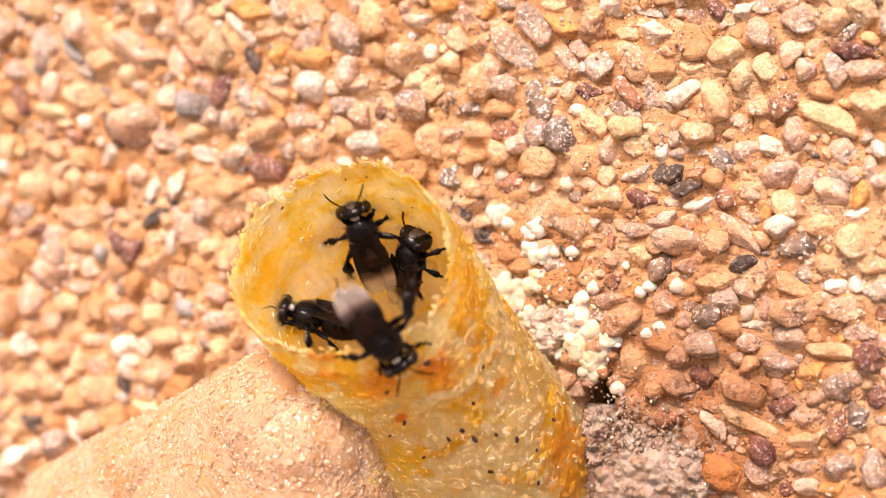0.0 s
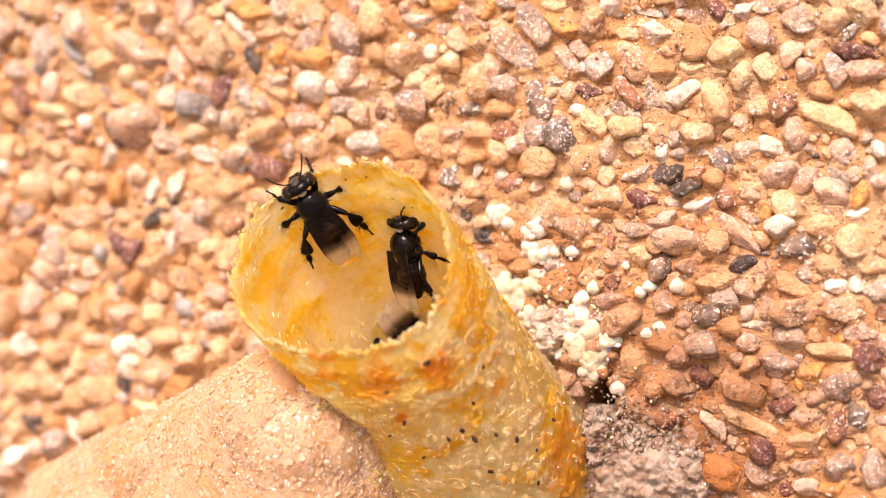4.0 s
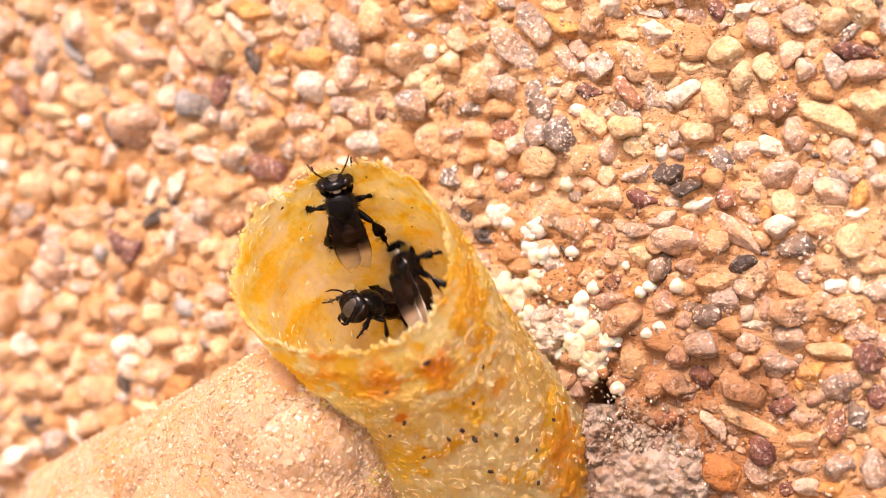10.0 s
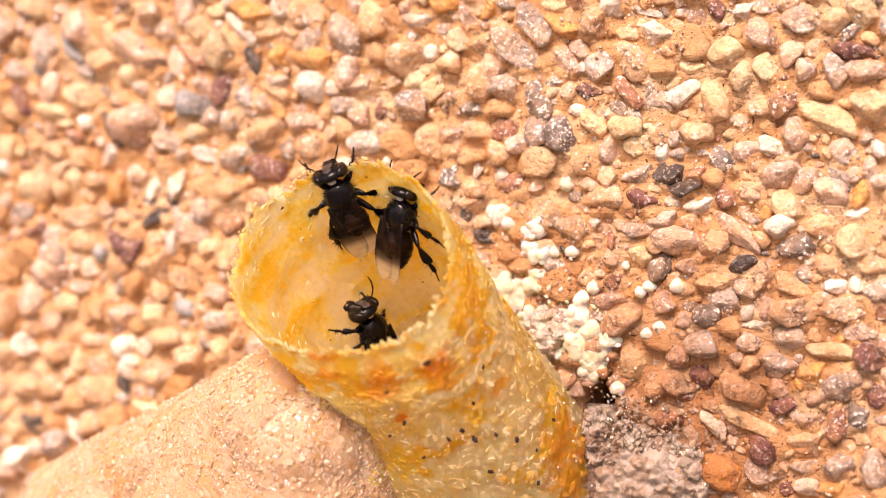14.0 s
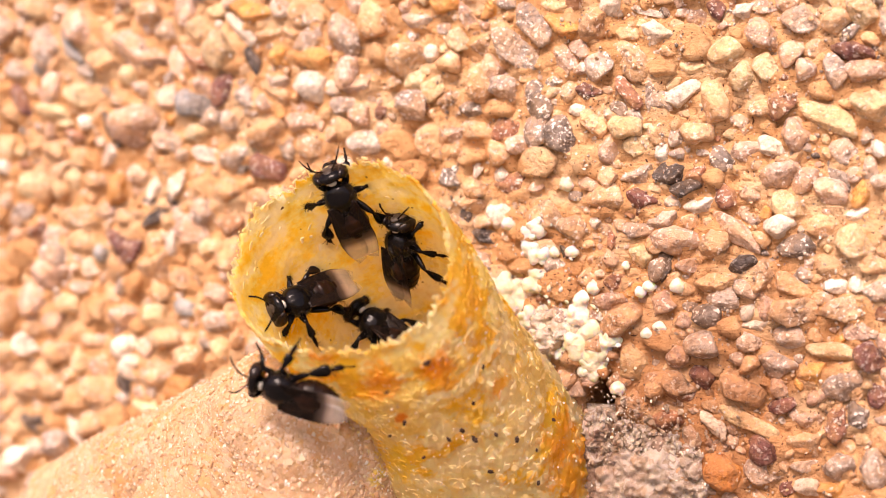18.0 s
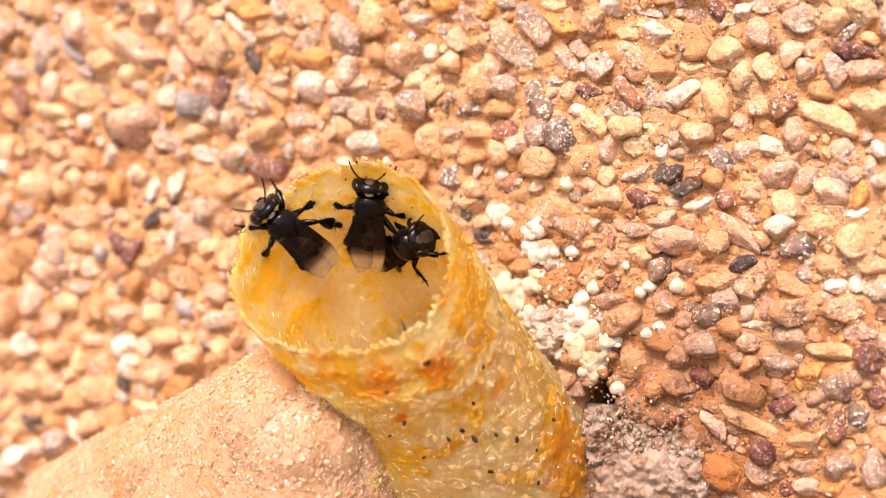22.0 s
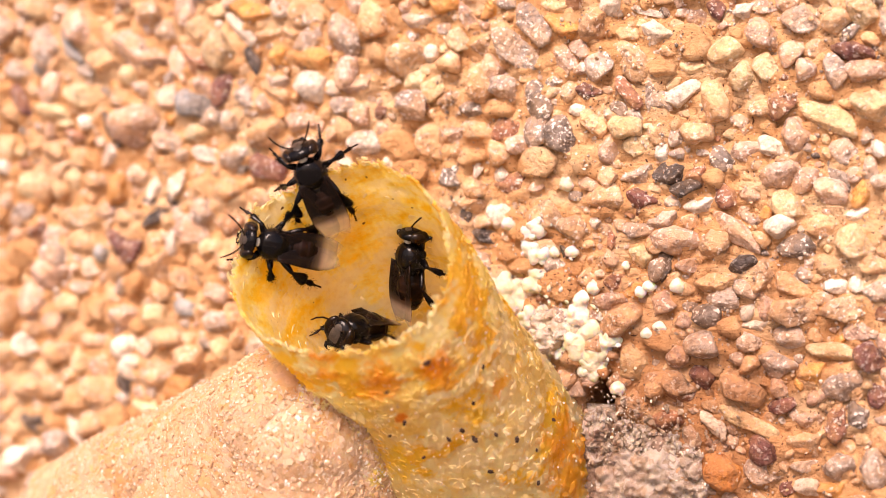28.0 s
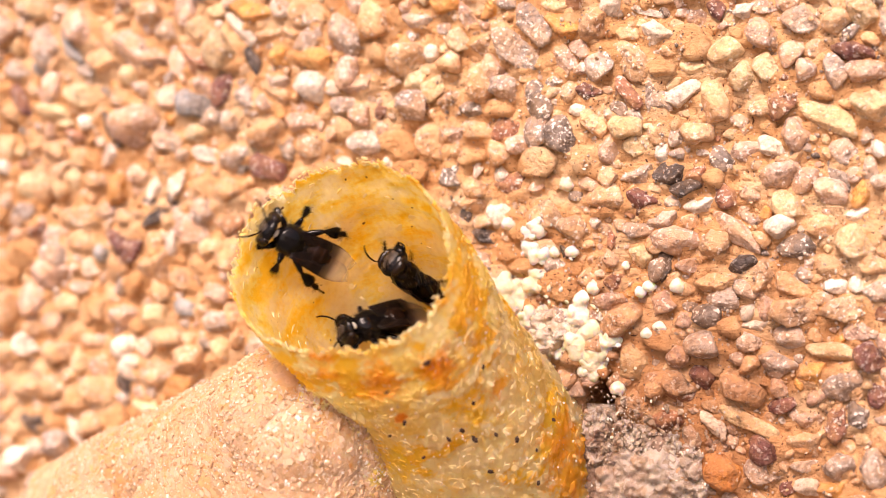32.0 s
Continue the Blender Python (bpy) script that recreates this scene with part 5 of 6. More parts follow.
    hairs(bm, Vector((1.32, 0, -0.22)) * BM, (0.34 * BM, 0.50 * BM, 0.64 * BM), 140, 0.13 * BM, rng)
    tagged(part("face_hair", bm, fuzz, head, "fine pale hair on the face"), kind="stuff")
    for s in (1, -1):
        for kind in LEGS:
            add_leg(kind, s, bee)
    for s in (1, -1):
        wing = part("wing", wing_mesh(s, 3.15, 1.22), wing_skin, bee, "smoky wing with a clear tip, pale sky glare put in")
        part("vein_network", vein_mesh(s, 3.15, 1.22), brown_shell, wing, "thin dark brown veins")
        wing.matrix_basis = folded(s)
    return bee


def folded(s):
    return pose(-0.05 * BM, 0.54 * s * BM, (0.52 + 0.03 * s) * BM, 6 * s, -5, -5.5 * s)


def spread(s, flap):
    return pose(-0.10 * BM, 0.50 * s * BM, 0.55 * BM, flap * s, 0, -62 * s)


first_bee = tagged(build_bee(), "small black stingless bee with smoky wings on the wax tube", "bee", "bees at the nest entrance")
bees = {"A": first_bee}
for key in "BCDEHIKMNO":
    bees[key] = copy_thing(first_bee, Matrix.Identity(4))
    for ob in bees[key].children:
        ob.matrix_basis = ob.matrix_basis.copy()
bees["O"]["label"] = "small black stingless bee carrying orange pollen on its hind legs"
for leg in [o for o in bees["O"].children if o.name.startswith("hind")]:
    s = 1 if leg.location.y > 0 else -1
    bm = bmesh.new()
    ball(bm, Vector((-1.25, 0.86 * s, 0.20)) * BM, (0.36 * BM, 0.24 * BM, 0.24 * BM), 3)
    part("pollen_load", bm, pollen, leg, "orange ball of pollen")


# ---- what moves ----
def crawl(bee, rows):
    """Millimetres from the eye and degrees; the legs step while the bee moves."""
    walk(bee, [(t, Matrix.Translation(at(x, y, z)) @ pose(0, 0, 0, a, b, c)) for t, x, y, z, a, b, c in rows])


BEAT = 0.0334  # seconds for half a wing beat


def fly(bee, spans):
    """The wings open and beat while it flies."""
    for wing in [o for o in bee.children if o.name.startswith("wing")]:
        s = 1 if wing.location.y > 0 else -1
        rows = [(0.0, folded(s))]
        for a, b in spans:
            rows.append((max(0.02, a + 0.1), folded(s)))
            n = int((b - a - 0.3) / BEAT)
            rows += [(a + 0.2 + k * BEAT, spread(s, 38 if k % 2 else -30)) for k in range(n)]
            rows.append((b - 0.02, folded(s)))
        if rows[-1][0] < 31.9:
            rows.append((32.0, folded(s)))
        walk(wing, [r for i, r in enumerate(rows) if i == 0 or frame(r[0]) > frame(rows[i - 1][0])])


def step_legs(bee, seed):
    """Each leg shifts a little about its hip, in turns."""
    rng = random.Random(seed)
    for leg in [o for o in bee.children if "_leg" in o.name]:
        home = leg.matrix_basis.copy()
        s = 1 if leg.location.y > 0 else -1
        rows, t = [], 0.0
        while t < 32.0:
            rows.append((round(t, 2), home @ pose(0, 0, 0, rng.uniform(-12, 8) * s, rng.uniform(-8, 8), rng.gauss(0, 13))))
            t += rng.uniform(0.35, 0.8)
        rows.append((32.0, home))
        walk(leg, rows)


def motions():
    crawl(bees["A"], [
        (0, -4.49, 86.48, 0.84, -144, -59, -130),
        (0.5, -5.53, 85.31, 2.39, -135, -53, -139),
        (1, -6.43, 85.79, 1.53, -123, -49, -145),
        (1.5, -7.16, 85.39, 1.82, -124, -55, -139),
        (2, -7.15, 85.27, 2.10, -122, -51, -142),
        (2.5, -6.81, 85.35, 2.11, -126, -51, -141),
        (3, -6.91, 85.24, 2.28, -124, -49, -144),
        (3.5, -7.14, 85.15, 2.27, -123, -49, -144),
        (5.5, -6.80, 85.24, 2.22, -124, -49, -144),
        (6, -6.72, 85.46, 1.97, -122, -47, -146),
        (6.5, -6.73, 85.59, 1.75, -125, -53, -140),
        (7, -6.78, 85.60, 1.59, -125, -55, -139),
        (7.5, -6.55, 85.46, 1.97, -126, -51, -142),
        (8, -6.94, 85.48, 1.86, -121, -47, -146),
        (8.5, -6.77, 85.46, 1.97, -122, -47, -146),
        (9, -5.78, 85.34, 2.40, -134, -53, -139),
        (9.5, -6.27, 85.29, 2.40, -131, -53, -139),
        (10, -5.57, 85.41, 2.29, -152, -61, -119),
        (10.5, -5.89, 85.34, 2.40, -154, -62, -116),
        (11, -5.73, 85.34, 2.40, -154, -62, -116),
        (11.5, -5.56, 85.27, 2.51, -154, -61, -118),
        (12, -5.75, 84.84, 3.03, -154, -60, -118),
        (12.5, -5.64, 85.59, 1.97, -134, -54, -138),
        (13, -5.99, 85.23, 2.51, -144, -59, -127),
        (13.5, -6.16, 85.29, 2.40, -134, -55, -136),
        (14, -5.60, 85.01, 2.82, -143, -55, -133),
        (14.5, -5.99, 85.12, 2.67, -142, -57, -129),
        (16.5, -5.77, 85.20, 2.57, -153, -61, -119),
        (17, -5.72, 85.20, 2.57, -143, -57, -129),
        (17.5, -5.56, 85.27, 2.47, -141, -56, -133),
        (18, -5.60, 85.05, 2.73, -142, -56, -133),
        (18.5, -5.30, 85.49, 2.20, -144, -58, -130),
        (19, -4.77, 85.63, 1.93, -168, -63, -106),
        (19.5, -4.31, 86.23, 1.12, -171, -64, -101),
        (20, -4.25, 86.18, 1.29, 178, -64, -90),
        (20.5, -3.73, 86.83, 0.30, 162, -66, -79),
        (21, -3.24, 86.99, -0.05, 137, -66, -66),
        (21.5, -3.88, 86.51, 0.78, 149, -61, -61),
        (22, -4.05, 85.44, 2.13, 170, -61, -86),
        (22.5, -3.65, 86.41, 0.89, 166, -65, -86),
        (22.75, -2.53, 87.40, -0.93, 150, -40, -60),
        (23, -2.46, 88.40, -1.91, 120, -10, -40),
        (23.5, -2.35, 89.20, -3.23, 110, 20, -10),
        (24, -3.08, 89.60, -4.06, 110, 10, -20),
        (24.5, -3.13, 89.20, -3.49, 110, -20, -60),
        (24.75, -2.13, 90.05, -4.39, 100, 14, -11),
        (24.85, -0.80, 91.20, -6.64, 125, 43, 49),
        (25, -0.40, 92.20, -7.55, 125, 43, 49),
        (25.5, -0.64, 92.00, -7.37, 125, 43, 49),
        (25.775, -0.64, 92.00, -7.37, -172, 65, 122),
        (26.05, -0.64, 92.00, -7.37, -122, 37, -177),
        (26.325, -0.64, 92.00, -7.37, -115, -3, -155),
        (26.6, -0.64, 92.00, -7.37, -125, -43, -131),
        (27.5, -10.35, 84.00, 0.49, -93, -9, -148),
        (28, -9.22, 84.98, 0.23, -96, -9, -154),
        (28.5, -9.08, 85.16, -0.59, -92, -2, -152),
        (29, -8.88, 85.31, -0.86, -93, 9, -154),
        (29.5, -8.88, 85.36, -1.51, -88, 13, -151),
        (30, -9.08, 85.14, -1.78, -84, 17, -148),
        (30.5, -8.88, 85.30, -1.67, -86, 13, -149),
        (31, -7.44, 86.20, -2.43, -60, 5, -105),
        (31.5, -9.81, 84.45, -0.85, -87, -4, -148),
        (32, -8.34, 85.44, 0.41, -102, -26, -154)])
    crawl(bees["B"], [
        (0, -1.86, 87.08, -0.51, 116, -47, -75),
        (0.5, -1.80, 87.27, -0.81, 112, -41, -71),
        (1, -1.80, 87.27, -0.81, 110, -33, -67),
        (1.5, -1.74, 87.27, -0.81, 115, -48, -75),
        (2, -1.80, 87.27, -0.81, 112, -41, -71),
        (2.5, -1.80, 87.01, -0.51, 112, -41, -71),
        (3, -1.85, 86.81, -0.22, 113, -40, -71),
        (3.5, -1.97, 86.81, -0.22, 129, -60, -90),
        (5.5, -2.34, 85.29, 1.52, -162, -74, -157),
        (6, -2.38, 86.20, 0.67, 151, -73, -107),
        (6.5, -3.96, 84.73, 2.81, 180, -59, -102),
        (7, -3.07, 83.83, 3.16, 138, -45, -62),
        (7.2, -2.46, 80.00, 3.10, 108, -68, -27),
        (7.3, -2.60, 79.00, 3.55, 117, -72, -34),
        (7.4, -2.22, 77.00, 6.93, -151, -79, -116),
        (7.5, -3.40, 75.00, 9.02, -108, -68, -153),
        (7.8, -5.73, 70.00, 15.13, -89, -59, -161),
        (8.5, -13.76, 55.00, 24.96, -48, -39, -167),
        (32, -13.76, 55.00, 24.96, -48, -39, -167)])
    fly(bees["B"], [(7, 8.5)])
    crawl(bees["C"], [
        (0, -2.99, 78.03, -4.70, 125, 50, 32),
        (0.5, -2.83, 77.95, -4.54, 123, 50, 32),
        (1, -2.14, 77.95, -5.96, 131, 58, 42),
        (1.5, -2.89, 78.07, -5.50, 162, 67, 73),
        (2, -2.94, 78.07, -5.50, 173, 68, 85),
        (2.5, -2.94, 78.03, -4.96, 130, 56, 39),
        (3, -3.42, 78.00, -3.40, 165, 66, 76),
        (3.25, -3.83, 83.25, -3.61, 80, 50, 12),
        (3.5, -4.23, 88.51, -3.83, 48, 15, 5),
        (4.2, -0.79, 90.88, -6.51, 125, 43, 49),
        (4.47, -0.79, 90.88, -6.51, 115, -10, 18),
        (4.73, -0.79, 90.88, -6.51, 145, -59, -28),
        (5, -0.79, 90.88, -6.51, -125, -43, -131),
        (5.5, -3.54, 88.77, -3.73, -167, -46, -95),
        (6, -0.52, 91.19, -6.91, -125, -43, -131),
        (6.25, -1.11, 89.39, -4.09, -137, -66, -154),
        (6.5, -1.70, 87.59, -1.27, -53, -86, 90),
        (6.75, -2.05, 88.16, -2.07, 119, -51, -96),
        (7, -2.40, 88.73, -2.87, 110, -9, -106),
        (7.5, -2.85, 88.78, -3.16, 113, 4, -114),
        (7.67, -4.19, 88.70, -3.05, 65, 5, -112),
        (7.83, -4.50, 88.50, -3.37, 20, 6, -105),
        (8, -4.74, 88.20, -3.61, -20, 8, -98),
        (8.5, -5.18, 87.94, -3.63, -35, 6, -120),
        (9, -3.06, 88.35, -2.86, -35, 5, -105),
        (9.5, -4.24, 88.33, -3.03, -40, 0, -115),
        (10, -4.07, 88.21, -3.14, -38, 0, -126),
        (10.5, -5.39, 87.81, -3.51, -53, 11, -136),
        (11, -5.61, 87.68, -3.67, -50, 7, -136),
        (11.5, -5.44, 87.72, -3.12, -67, 5, -139),
        (12, -3.87, 88.76, -4.40, -60, -1, -134),
        (12.5, -4.52, 88.25, -5.83, -43, -26, -147),
        (13, -4.20, 88.61, -4.39, -14, -38, 131),
        (13.5, -4.14, 88.61, -4.45, -9, -43, 122),
        (14, -3.96, 88.52, -4.69, -93, -55, -122),
        (14.5, -4.90, 88.10, -3.69, -64, -25, -131),
        (16.5, -8.26, 85.70, -2.87, -60, 12, -145),
        (17, -8.21, 85.70, -2.87, -60, 12, -145),
        (17.5, -8.31, 85.60, -2.86, -60, 12, -145),
        (18, -8.01, 85.88, -2.87, -60, 15, -144),
        (18.5, -8.46, 85.51, -2.70, -64, 15, -144),
        (19, -8.42, 85.60, -2.70, -64, 15, -144),
        (19.5, -8.37, 85.68, -2.54, -70, 10, -147),
        (20, -7.70, 86.14, -2.88, -61, 13, -147),
        (20.5, -7.09, 86.55, -3.77, -34, -20, 176),
        (21, -7.35, 86.49, -1.70, -95, -47, -153),
        (21.5, -8.04, 85.66, 0.23, -103, -32, -153),
        (22, -8.69, 85.04, 1.20, -107, -39, -150),
        (22.5, -7.10, 85.50, 1.59, -140, -66, -119),
        (23, -6.80, 85.12, 2.50, -168, -67, -95),
        (23.5, -6.63, 84.99, 2.66, -149, -63, -117),
        (24, -6.57, 84.97, 2.82, -165, -65, -101),
        (24.5, -6.78, 84.89, 2.82, -163, -66, -101),
        (25, -6.72, 84.76, 3.03, -151, -62, -116),
        (25.5, -7.28, 85.06, 2.27, -126, -54, -138),
        (27.5, -6.92, 84.66, 3.19, -125, -45, -147),
        (28, -7.14, 84.09, 3.97, -138, -56, -133),
        (28.5, -5.00, 84.89, 2.93, 179, -61, -94),
        (29, -4.48, 84.32, 3.45, 139, -47, -52),
        (29.5, -4.86, 84.48, 3.34, 162, -58, -77),
        (30, -4.25, 79.00, 3.93, -168, -80, -101),
        (30.1, -4.25, 79.00, 3.84, -168, -80, -101),
        (30.3, -3.91, 77.00, 5.66, 131, -76, -45),
        (30.4, -6.03, 77.00, 6.08, -151, -79, -116),
        (30.5, -8.28, 77.00, 5.80, -89, -59, -161),
        (30.6, -8.06, 79.00, 5.52, 108, -68, -27),
        (30.75, -7.12, 82.50, 5.61, 32, -30, 0),
        (31, -6.40, 82.50, 5.70, 32, -28, 0),
        (31.25, -6.76, 82.50, 5.40, 27, 11, -41),
        (31.5, -7.82, 82.50, 5.10, 14, 37, -74),
        (31.6, -8.10, 78.00, 6.13, 0, 80, -90),
        (31.8, -6.25, 66.00, -1.42, 0, 80, -90),
        (31.9, -5.42, 62.00, -10.41, 0, 80, -90),
        (32, -4.54, 58.00, -20.34, 0, 80, -90)])
    fly(bees["C"], [(29.5, 30.75), (31.5, 32)])
    crawl(bees["D"], [
        (0, -7.40, 86.21, -3.73, -37, -15, -176),
        (0.25, -8.08, 80.00, -2.98, -38, -12, -170),
        (0.65, -8.26, 79.00, -2.95, -38, -12, -170),
        (0.8, -9.56, 76.00, -2.20, -38, -15, -170),
        (0.95, -23.23, 68.00, 0.27, -37, -10, -170),
        (1.6, -33.88, 55.00, 2.84, -37, -10, -170),
        (32, -33.88, 55.00, 2.84, -37, -10, -170)])
    fly(bees["D"], [(0, 1.6)])
    crawl(bees["E"], [
        (0, -0.24, 91.51, -7.30, -125, -43, -131),
        (4.6, -0.42, 91.30, -7.04, -125, -43, -131),
        (5.5, -7.36, 86.36, -3.44, -37, -30, 171),
        (6, -8.23, 85.87, -2.18, -79, -40, -160),
        (6.5, -8.37, 85.65, -0.43, -104, -64, -144),
        (7, -5.95, 87.02, -0.99, -148, -75, -109),
        (7.5, -6.30, 87.27, -3.10, -125, -59, -107),
        (8, -6.82, 86.84, -2.81, -68, -19, -164),
        (8.13, -4.69, 88.33, -4.22, -80, 31, -168),
        (8.27, -2.56, 89.81, -5.63, -136, 74, 142),
        (8.4, -0.42, 91.30, -7.04, 125, 43, 49),
        (8.5, -0.42, 91.30, -7.04, 115, -10, 18),
        (8.6, -0.42, 91.30, -7.04, 145, -59, -28),
        (8.7, -0.42, 91.30, -7.04, -125, -43, -131),
        (8.85, -1.15, 89.76, -4.52, -178, -50, -117),
        (9, -1.88, 88.23, -2.01, 128, -46, -100),
        (9.5, -1.15, 88.28, -2.30, -82, -70, 119),
        (10, -2.09, 87.62, -1.16, -89, -60, 130),
        (10.5, -3.07, 85.46, 1.75, -165, -70, -136),
        (10.75, -2.43, 86.23, 0.29, 109, -33, -85),
        (11, -1.78, 87.00, -1.18, 70, 10, -100),
        (11.5, -1.14, 87.41, -1.33, 91, 30, -46),
        (11.75, -1.20, 82.62, -2.17, 95, 53, -12),
        (12, -1.09, 77.83, -3.44, 133, 66, 52),
        (12.1, -1.32, 83.69, -3.55, 95, 61, -15),
        (12.2, -1.38, 89.55, -4.09, 86, 44, -56),
        (12.3, -2.28, 79.00, -2.14, 58, 59, -19),
        (12.4, -1.46, 77.00, -1.89, 47, 49, -15),
        (12.5, 1.38, 74.00, -4.03, 40, 39, -13),
        (12.65, 9.37, 70.00, -8.17, 39, 34, -12),
        (12.8, 25.31, 62.00, -18.35, 39, 34, -12),
        (13.5, 36.53, 55.00, -25.33, 39, 34, -12),
        (32, 36.53, 55.00, -25.33, 39, 34, -12)])
    fly(bees["E"], [(12.2, 13.5)])
    crawl(bees["H"], [
        (0, 0.87, 92.76, -8.87, -125, -43, -131),
        (9.8, 0.87, 92.76, -8.87, -125, -43, -131),
        (10.6, -0.42, 91.30, -7.04, -125, -43, -131),
        (11, -8.23, 85.87, -1.96, -84, -23, -154),
        (11.5, -9.57, 84.68, -1.50, -85, -9, -148),
        (12, -10.23, 79.00, -0.69, -37, -5, -170),
        (12.2, -10.08, 79.00, 0.12, -37, -5, -170),
        (12.3, -17.70, 74.00, 1.87, -37, -5, -170),
        (12.4, -26.17, 66.00, 2.68, -37, -5, -170),
        (13.5, -37.90, 55.00, 4.85, -37, -5, -170),
        (32, -37.90, 55.00, 4.85, -37, -5, -170)])
    fly(bees["H"], [(11.5, 13.5)])
    crawl(bees["I"], [
        (0, 1.24, 93.18, -9.39, -125, -43, -131),
        (11.8, 1.06, 92.97, -9.13, -125, -43, -131),
        (12.6, 0.13, 91.93, -7.82, -125, -43, -131),
        (13, -0.57, 91.13, -6.83, -125, -43, -131),
        (13.5, -2.38, 86.20, 0.67, -113, -79, 156),
        (14, -2.35, 85.01, 1.74, 113, -70, -67),
        (14.5, -2.61, 86.27, 0.67, 151, -81, -103),
        (16.5, -2.25, 87.43, -0.81, 133, -56, -90),
        (17, -1.95, 86.44, 0.19, 174, -72, -139),
        (17.5, -2.06, 86.61, 0.03, 118, -46, -76),
        (18, -2.40, 86.65, 0.19, 142, -57, -99),
        (18.5, -1.95, 86.37, 0.30, 125, -57, -86),
        (19, -1.78, 86.29, 0.19, 119, -55, -81),
        (19.5, -1.56, 85.95, 0.41, 114, -48, -75),
        (20, -1.67, 86.04, 0.41, 114, -48, -75),
        (20.5, -1.67, 86.22, 0.19, 106, -15, -61),
        (21, -1.83, 86.19, 0.34, 108, -10, -59),
        (21.5, -1.66, 85.75, 0.66, 106, -9, -58),
        (22, -2.06, 86.44, 0.23, 110, -11, -59),
        (22.5, -1.84, 86.47, 0.12, 110, -30, -66),
        (23, -2.39, 86.31, 0.50, 122, -36, -73),
        (23.5, -1.79, 86.91, -0.43, 115, -47, -75),
        (24, -1.69, 87.01, -0.60, 120, -56, -82),
        (24.5, -1.70, 87.53, -1.16, 120, -56, -82),
        (25, -2.23, 86.78, -0.05, 141, -61, -101),
        (25.5, -2.32, 87.01, -0.25, 122, -41, -75),
        (27.5, -1.85, 87.08, -0.60, 119, -71, -81),
        (28, -1.85, 87.08, -0.60, 119, -71, -81),
        (28.5, -1.96, 86.98, -0.43, 113, -63, -73),
        (29, -2.03, 87.40, -0.88, 129, -73, -90),
        (29.5, -2.27, 88.31, -2.13, 146, -29, -118),
        (30, -2.11, 88.65, -2.70, 96, -5, -107),
        (30.5, -2.45, 88.59, -2.59, 106, -5, -107),
        (31, -1.99, 88.23, -2.01, 97, -6, -107),
        (31.5, -1.83, 88.41, -2.30, 95, -6, -107),
        (32, -2.06, 87.91, -1.58, 157, -28, -129)])
    crawl(bees["K"], [
        (0, 1.43, 93.39, -9.66, -125, -43, -131),
        (14.5, 1.06, 92.97, -9.13, -125, -43, -131),
        (15.8, -0.42, 91.30, -7.04, -125, -43, -131),
        (16.5, -3.58, 88.76, -3.76, -106, -14, -102),
        (16.8, -5.58, 87.71, -3.82, -36, 3, -108),
        (16.9, -5.10, 83.09, -4.57, -48, 53, -131),
        (17, -4.62, 78.47, -5.32, -159, 63, 110),
        (17.2, -5.47, 78.74, -5.21, -131, 48, 141),
        (17.5, -6.59, 79.35, -6.44, -119, 19, 159),
        (18, -8.41, 80.80, -7.33, -123, -15, 169),
        (18.3, -7.61, 80.63, -7.64, -121, -10, 169),
        (18.35, -8.35, 79.31, -8.01, -80, 4, 176),
        (18.4, -9.10, 78.00, -8.39, -36, 10, -170),
        (18.5, -11.09, 76.00, -9.70, -37, 20, -169),
        (18.8, -16.23, 70.00, -14.31, -38, 29, -168),
        (19.5, -28.18, 60.00, -23.24, -37, 20, -169),
        (21, -28.18, 60.00, -23.24, -63, -30, 179),
        (22.5, -28.18, 60.00, -23.24, -131, -76, -135),
        (22.85, -21.97, 64.00, -19.81, 67, -65, -2),
        (23.2, -15.77, 68.00, -16.39, 43, -29, -12),
        (23.5, -12.56, 72.00, -11.03, 62, -49, -15),
        (23.6, -11.52, 75.00, -8.42, 62, -49, -15),
        (23.8, -6.87, 77.00, -3.91, 39, -20, -11),
        (23.9, -6.31, 77.00, -3.69, 39, -20, -11),
        (23.95, -6.13, 77.91, -3.67, 79, -20, -14),
        (24, -5.94, 78.81, -3.65, 118, -19, -17),
        (24.25, -5.37, 83.50, -3.82, 76, -25, 11),
        (24.5, -4.80, 88.20, -3.98, 36, -12, 36),
        (24.7, -2.61, 89.75, -5.51, 76, 17, 30),
        (24.9, -0.42, 91.30, -7.04, 125, 43, 49),
        (25.27, -0.36, 91.37, -7.12, 115, -10, 18),
        (25.63, -0.30, 91.44, -7.21, 145, -59, -28),
        (26, -0.24, 91.51, -7.30, -125, -43, -131),
        (27, -0.61, 91.09, -6.77, -125, -43, -131),
        (27.25, -2.78, 89.58, -5.63, -77, -18, -137),
        (27.5, -4.96, 88.08, -4.48, -34, 3, -122),
        (28, -4.96, 88.08, -4.48, -34, 3, -122),
        (28.5, -5.18, 87.97, -4.25, -37, -1, -122),
        (29, -5.23, 87.88, -4.13, -40, -4, -122),
        (29.5, -4.91, 88.15, -4.26, -39, -4, -122),
        (30, -5.01, 88.05, -4.53, -35, -3, -122),
        (30.5, -5.39, 87.77, -4.41, -35, -1, -122),
        (31, -4.09, 88.64, -4.39, -49, 1, -128),
        (31.5, -5.98, 87.36, -3.94, -46, 13, -150),
        (32, -4.18, 88.61, -4.34, -51, 9, -151)])
    fly(bees["K"], [(18.3, 19.5), (22.5, 24)])
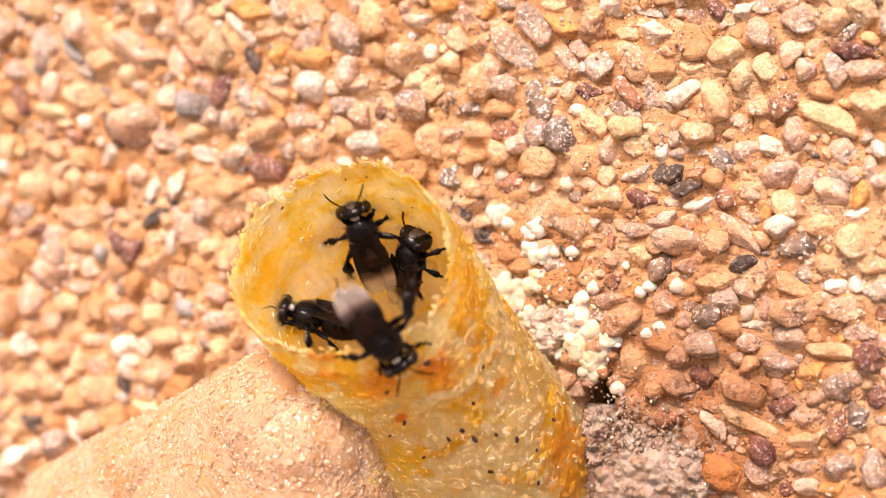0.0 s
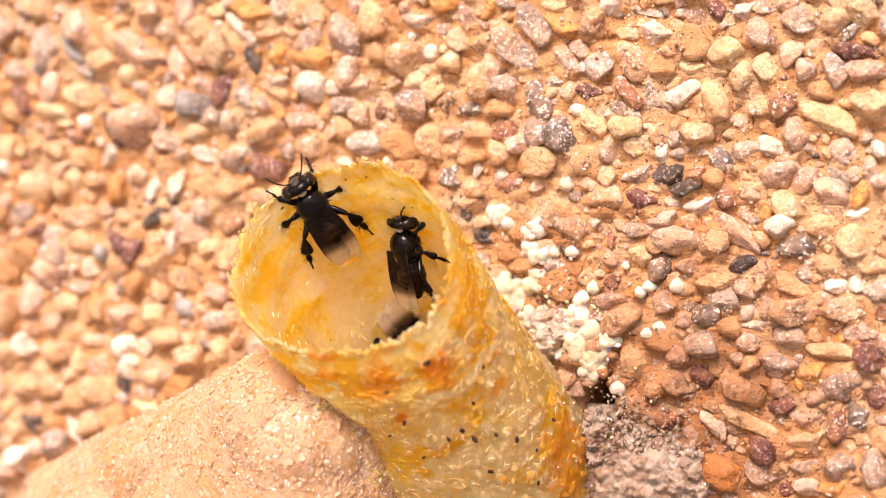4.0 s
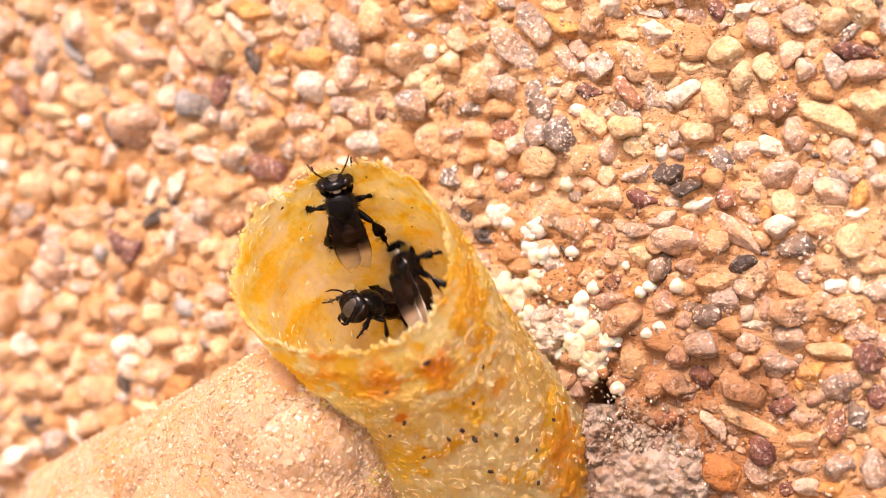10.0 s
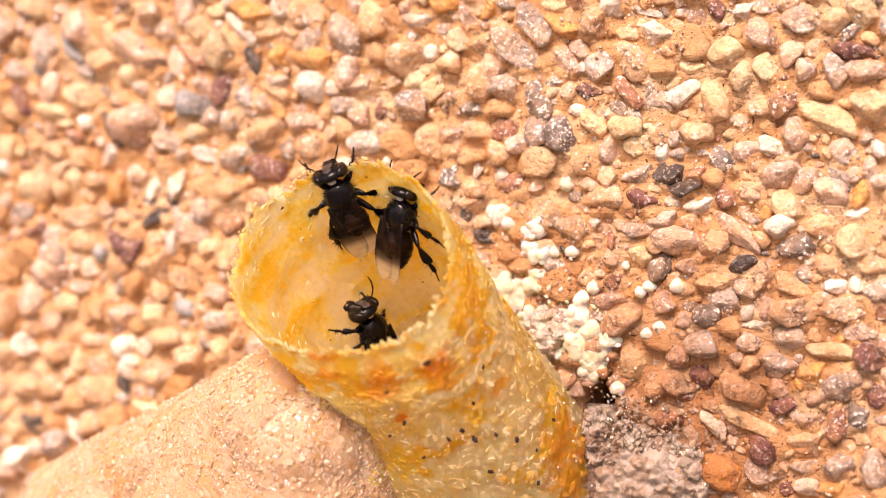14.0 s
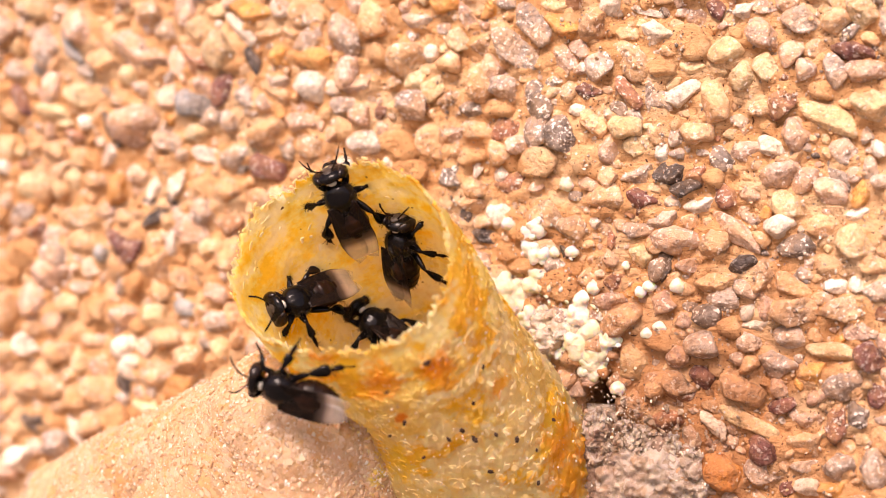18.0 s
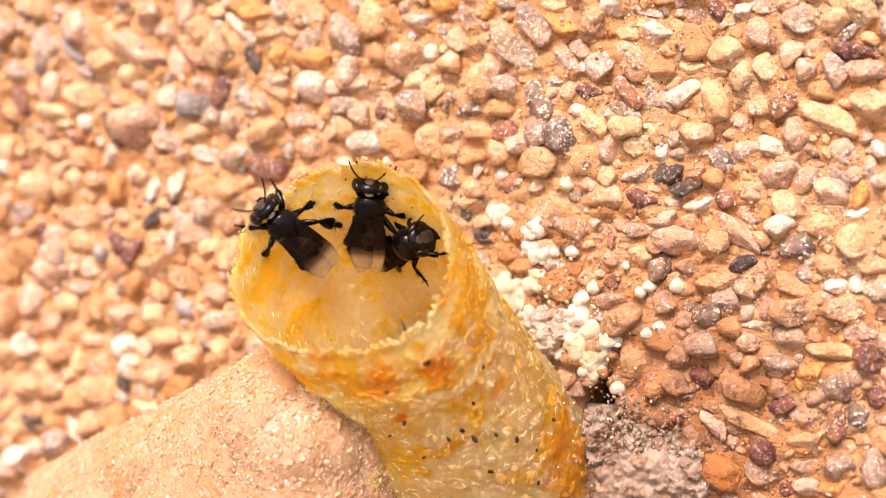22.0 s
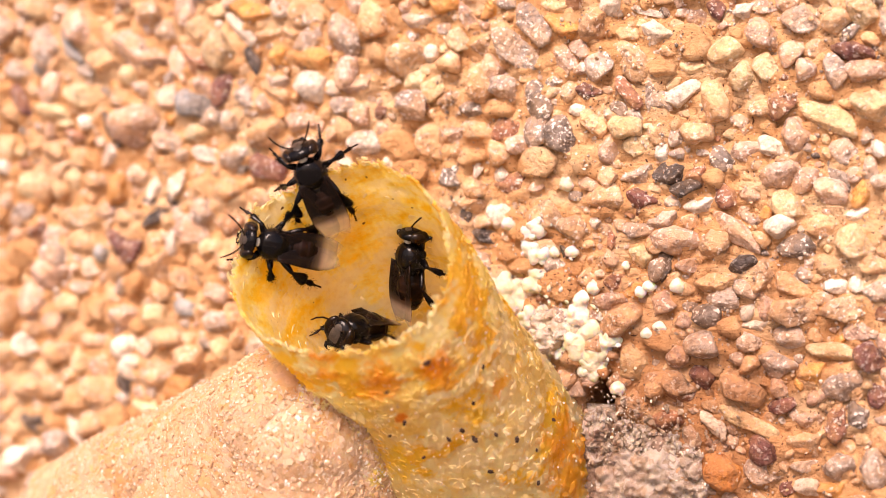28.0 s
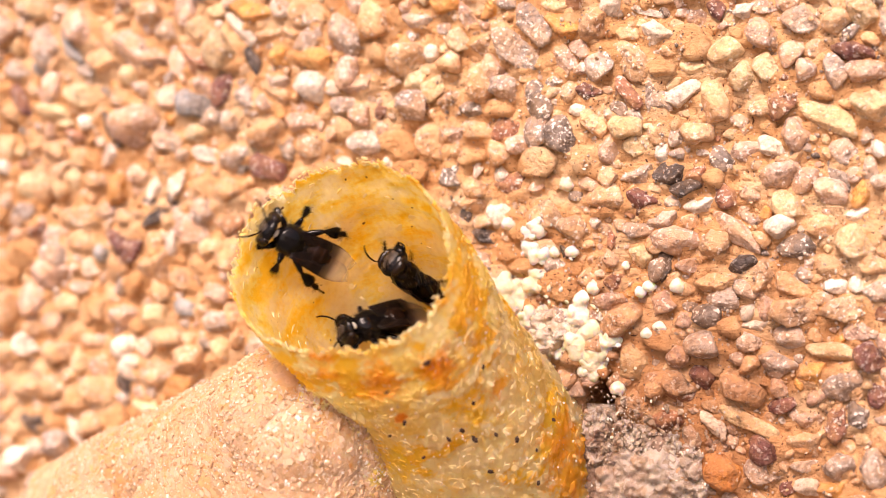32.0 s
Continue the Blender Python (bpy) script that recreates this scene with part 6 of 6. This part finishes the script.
    crawl(bees["M"], [
        (0, 1.61, 93.60, -9.92, -125, -43, -131),
        (15.5, 0.69, 92.55, -8.61, -125, -43, -131),
        (16.8, -0.42, 91.30, -7.04, -125, -43, -131),
        (17.15, -2.67, 89.72, -5.75, -71, -23, -155),
        (17.5, -4.91, 88.13, -4.46, -30, 4, -154),
        (18, -3.87, 88.76, -4.33, -43, -39, 162),
        (18.5, -3.14, 88.87, -3.48, -99, -70, 175),
        (19, -4.53, 88.40, -4.59, -5, -45, 118),
        (19.5, -2.63, 89.04, -3.66, -93, -35, 147),
        (19.75, -2.46, 89.07, -3.66, -104, -76, 153),
        (20, -2.29, 89.11, -3.66, 90, -63, -45),
        (20.5, -1.12, 89.82, -4.40, 86, -48, -50),
        (21, -2.29, 88.81, -3.04, 107, -18, -90),
        (21.3, -2.23, 88.18, -1.90, 91, 0, -43),
        (21.4, -2.19, 83.00, -2.46, 90, 33, -13),
        (21.5, -2.15, 77.83, -3.01, 122, 59, 40),
        (21.6, -1.98, 74.00, -5.66, 42, 76, -45),
        (21.7, -1.54, 66.00, -13.49, 42, 76, -45),
        (22, 2.55, 60.00, -23.24, 58, 68, -27),
        (22.8, 10.38, 55.00, -31.36, 58, 68, -27),
        (32, 10.38, 55.00, -31.36, 58, 68, -27)])
    fly(bees["M"], [(21.5, 22.8)])
    crawl(bees["N"], [
        (0, 1.80, 93.81, -10.18, -125, -43, -131),
        (18.6, -0.05, 91.72, -7.56, -125, -43, -131),
        (19, -0.61, 91.09, -6.77, -125, -43, -131),
        (19.25, -3.19, 89.31, -5.52, -72, -21, -153),
        (19.5, -5.76, 87.54, -4.27, -32, 7, -150),
        (20, -5.98, 87.36, -4.04, -35, 8, -148),
        (20.2, -3.11, 89.44, -5.67, -42, 72, -135),
        (20.4, -0.24, 91.51, -7.30, 125, 43, 49),
        (20.87, -0.30, 91.44, -7.21, 115, -10, 18),
        (21.33, -0.36, 91.37, -7.12, 145, -59, -28),
        (21.8, -0.42, 91.30, -7.04, -125, -43, -131),
        (22.5, -3.03, 89.18, -4.42, -91, 0, 164),
        (22.75, -4.05, 88.60, -4.05, -70, 4, -158),
        (23, -5.07, 88.03, -3.69, -51, -5, -122),
        (23.5, -5.28, 87.90, -3.80, -52, -7, -136),
        (24, -9.13, 85.10, -1.51, -87, -13, -150),
        (24.5, -10.81, 78.00, -0.68, -38, -12, -170),
        (24.7, -11.41, 78.00, -0.57, -38, -12, -170),
        (24.9, -11.43, 77.00, -0.17, -37, -10, -170),
        (25, -11.69, 75.00, 0.91, -37, -8, -170),
        (25.1, -19.05, 70.00, 6.30, -37, -8, -170),
        (25.2, -26.17, 66.00, 9.44, -37, -8, -170),
        (26, -33.88, 55.00, 6.86, -37, -8, -170),
        (32, -33.88, 55.00, 6.86, -37, -8, -170)])
    fly(bees["N"], [(24, 26)])
    crawl(bees["O"], [
        (0, -33.88, 55.00, -5.21, 36, 0, -10),
        (19.4, -33.88, 55.00, -5.21, 36, 0, -10),
        (20.05, -26.17, 66.00, -4.80, 37, -5, -10),
        (20.2, -10.67, 76.00, -3.59, 37, -10, -10),
        (20.3, -7.34, 79.00, -3.00, 36, 0, -10),
        (20.4, -6.19, 81.00, -3.32, 36, 8, -10),
        (20.5, -5.82, 87.54, -3.71, 41, 15, 4),
        (20.65, -3.12, 89.42, -5.37, 76, 36, 18),
        (20.8, -0.42, 91.30, -7.04, 125, 43, 49),
        (22, 1.43, 93.39, -9.66, 125, 43, 49),
        (32, 1.43, 93.39, -9.66, 125, 43, 49)])
    fly(bees["O"], [(19.4, 20.5)])
    for i, bee in enumerate(bees.values()):
        step_legs(bee, i)


motions()
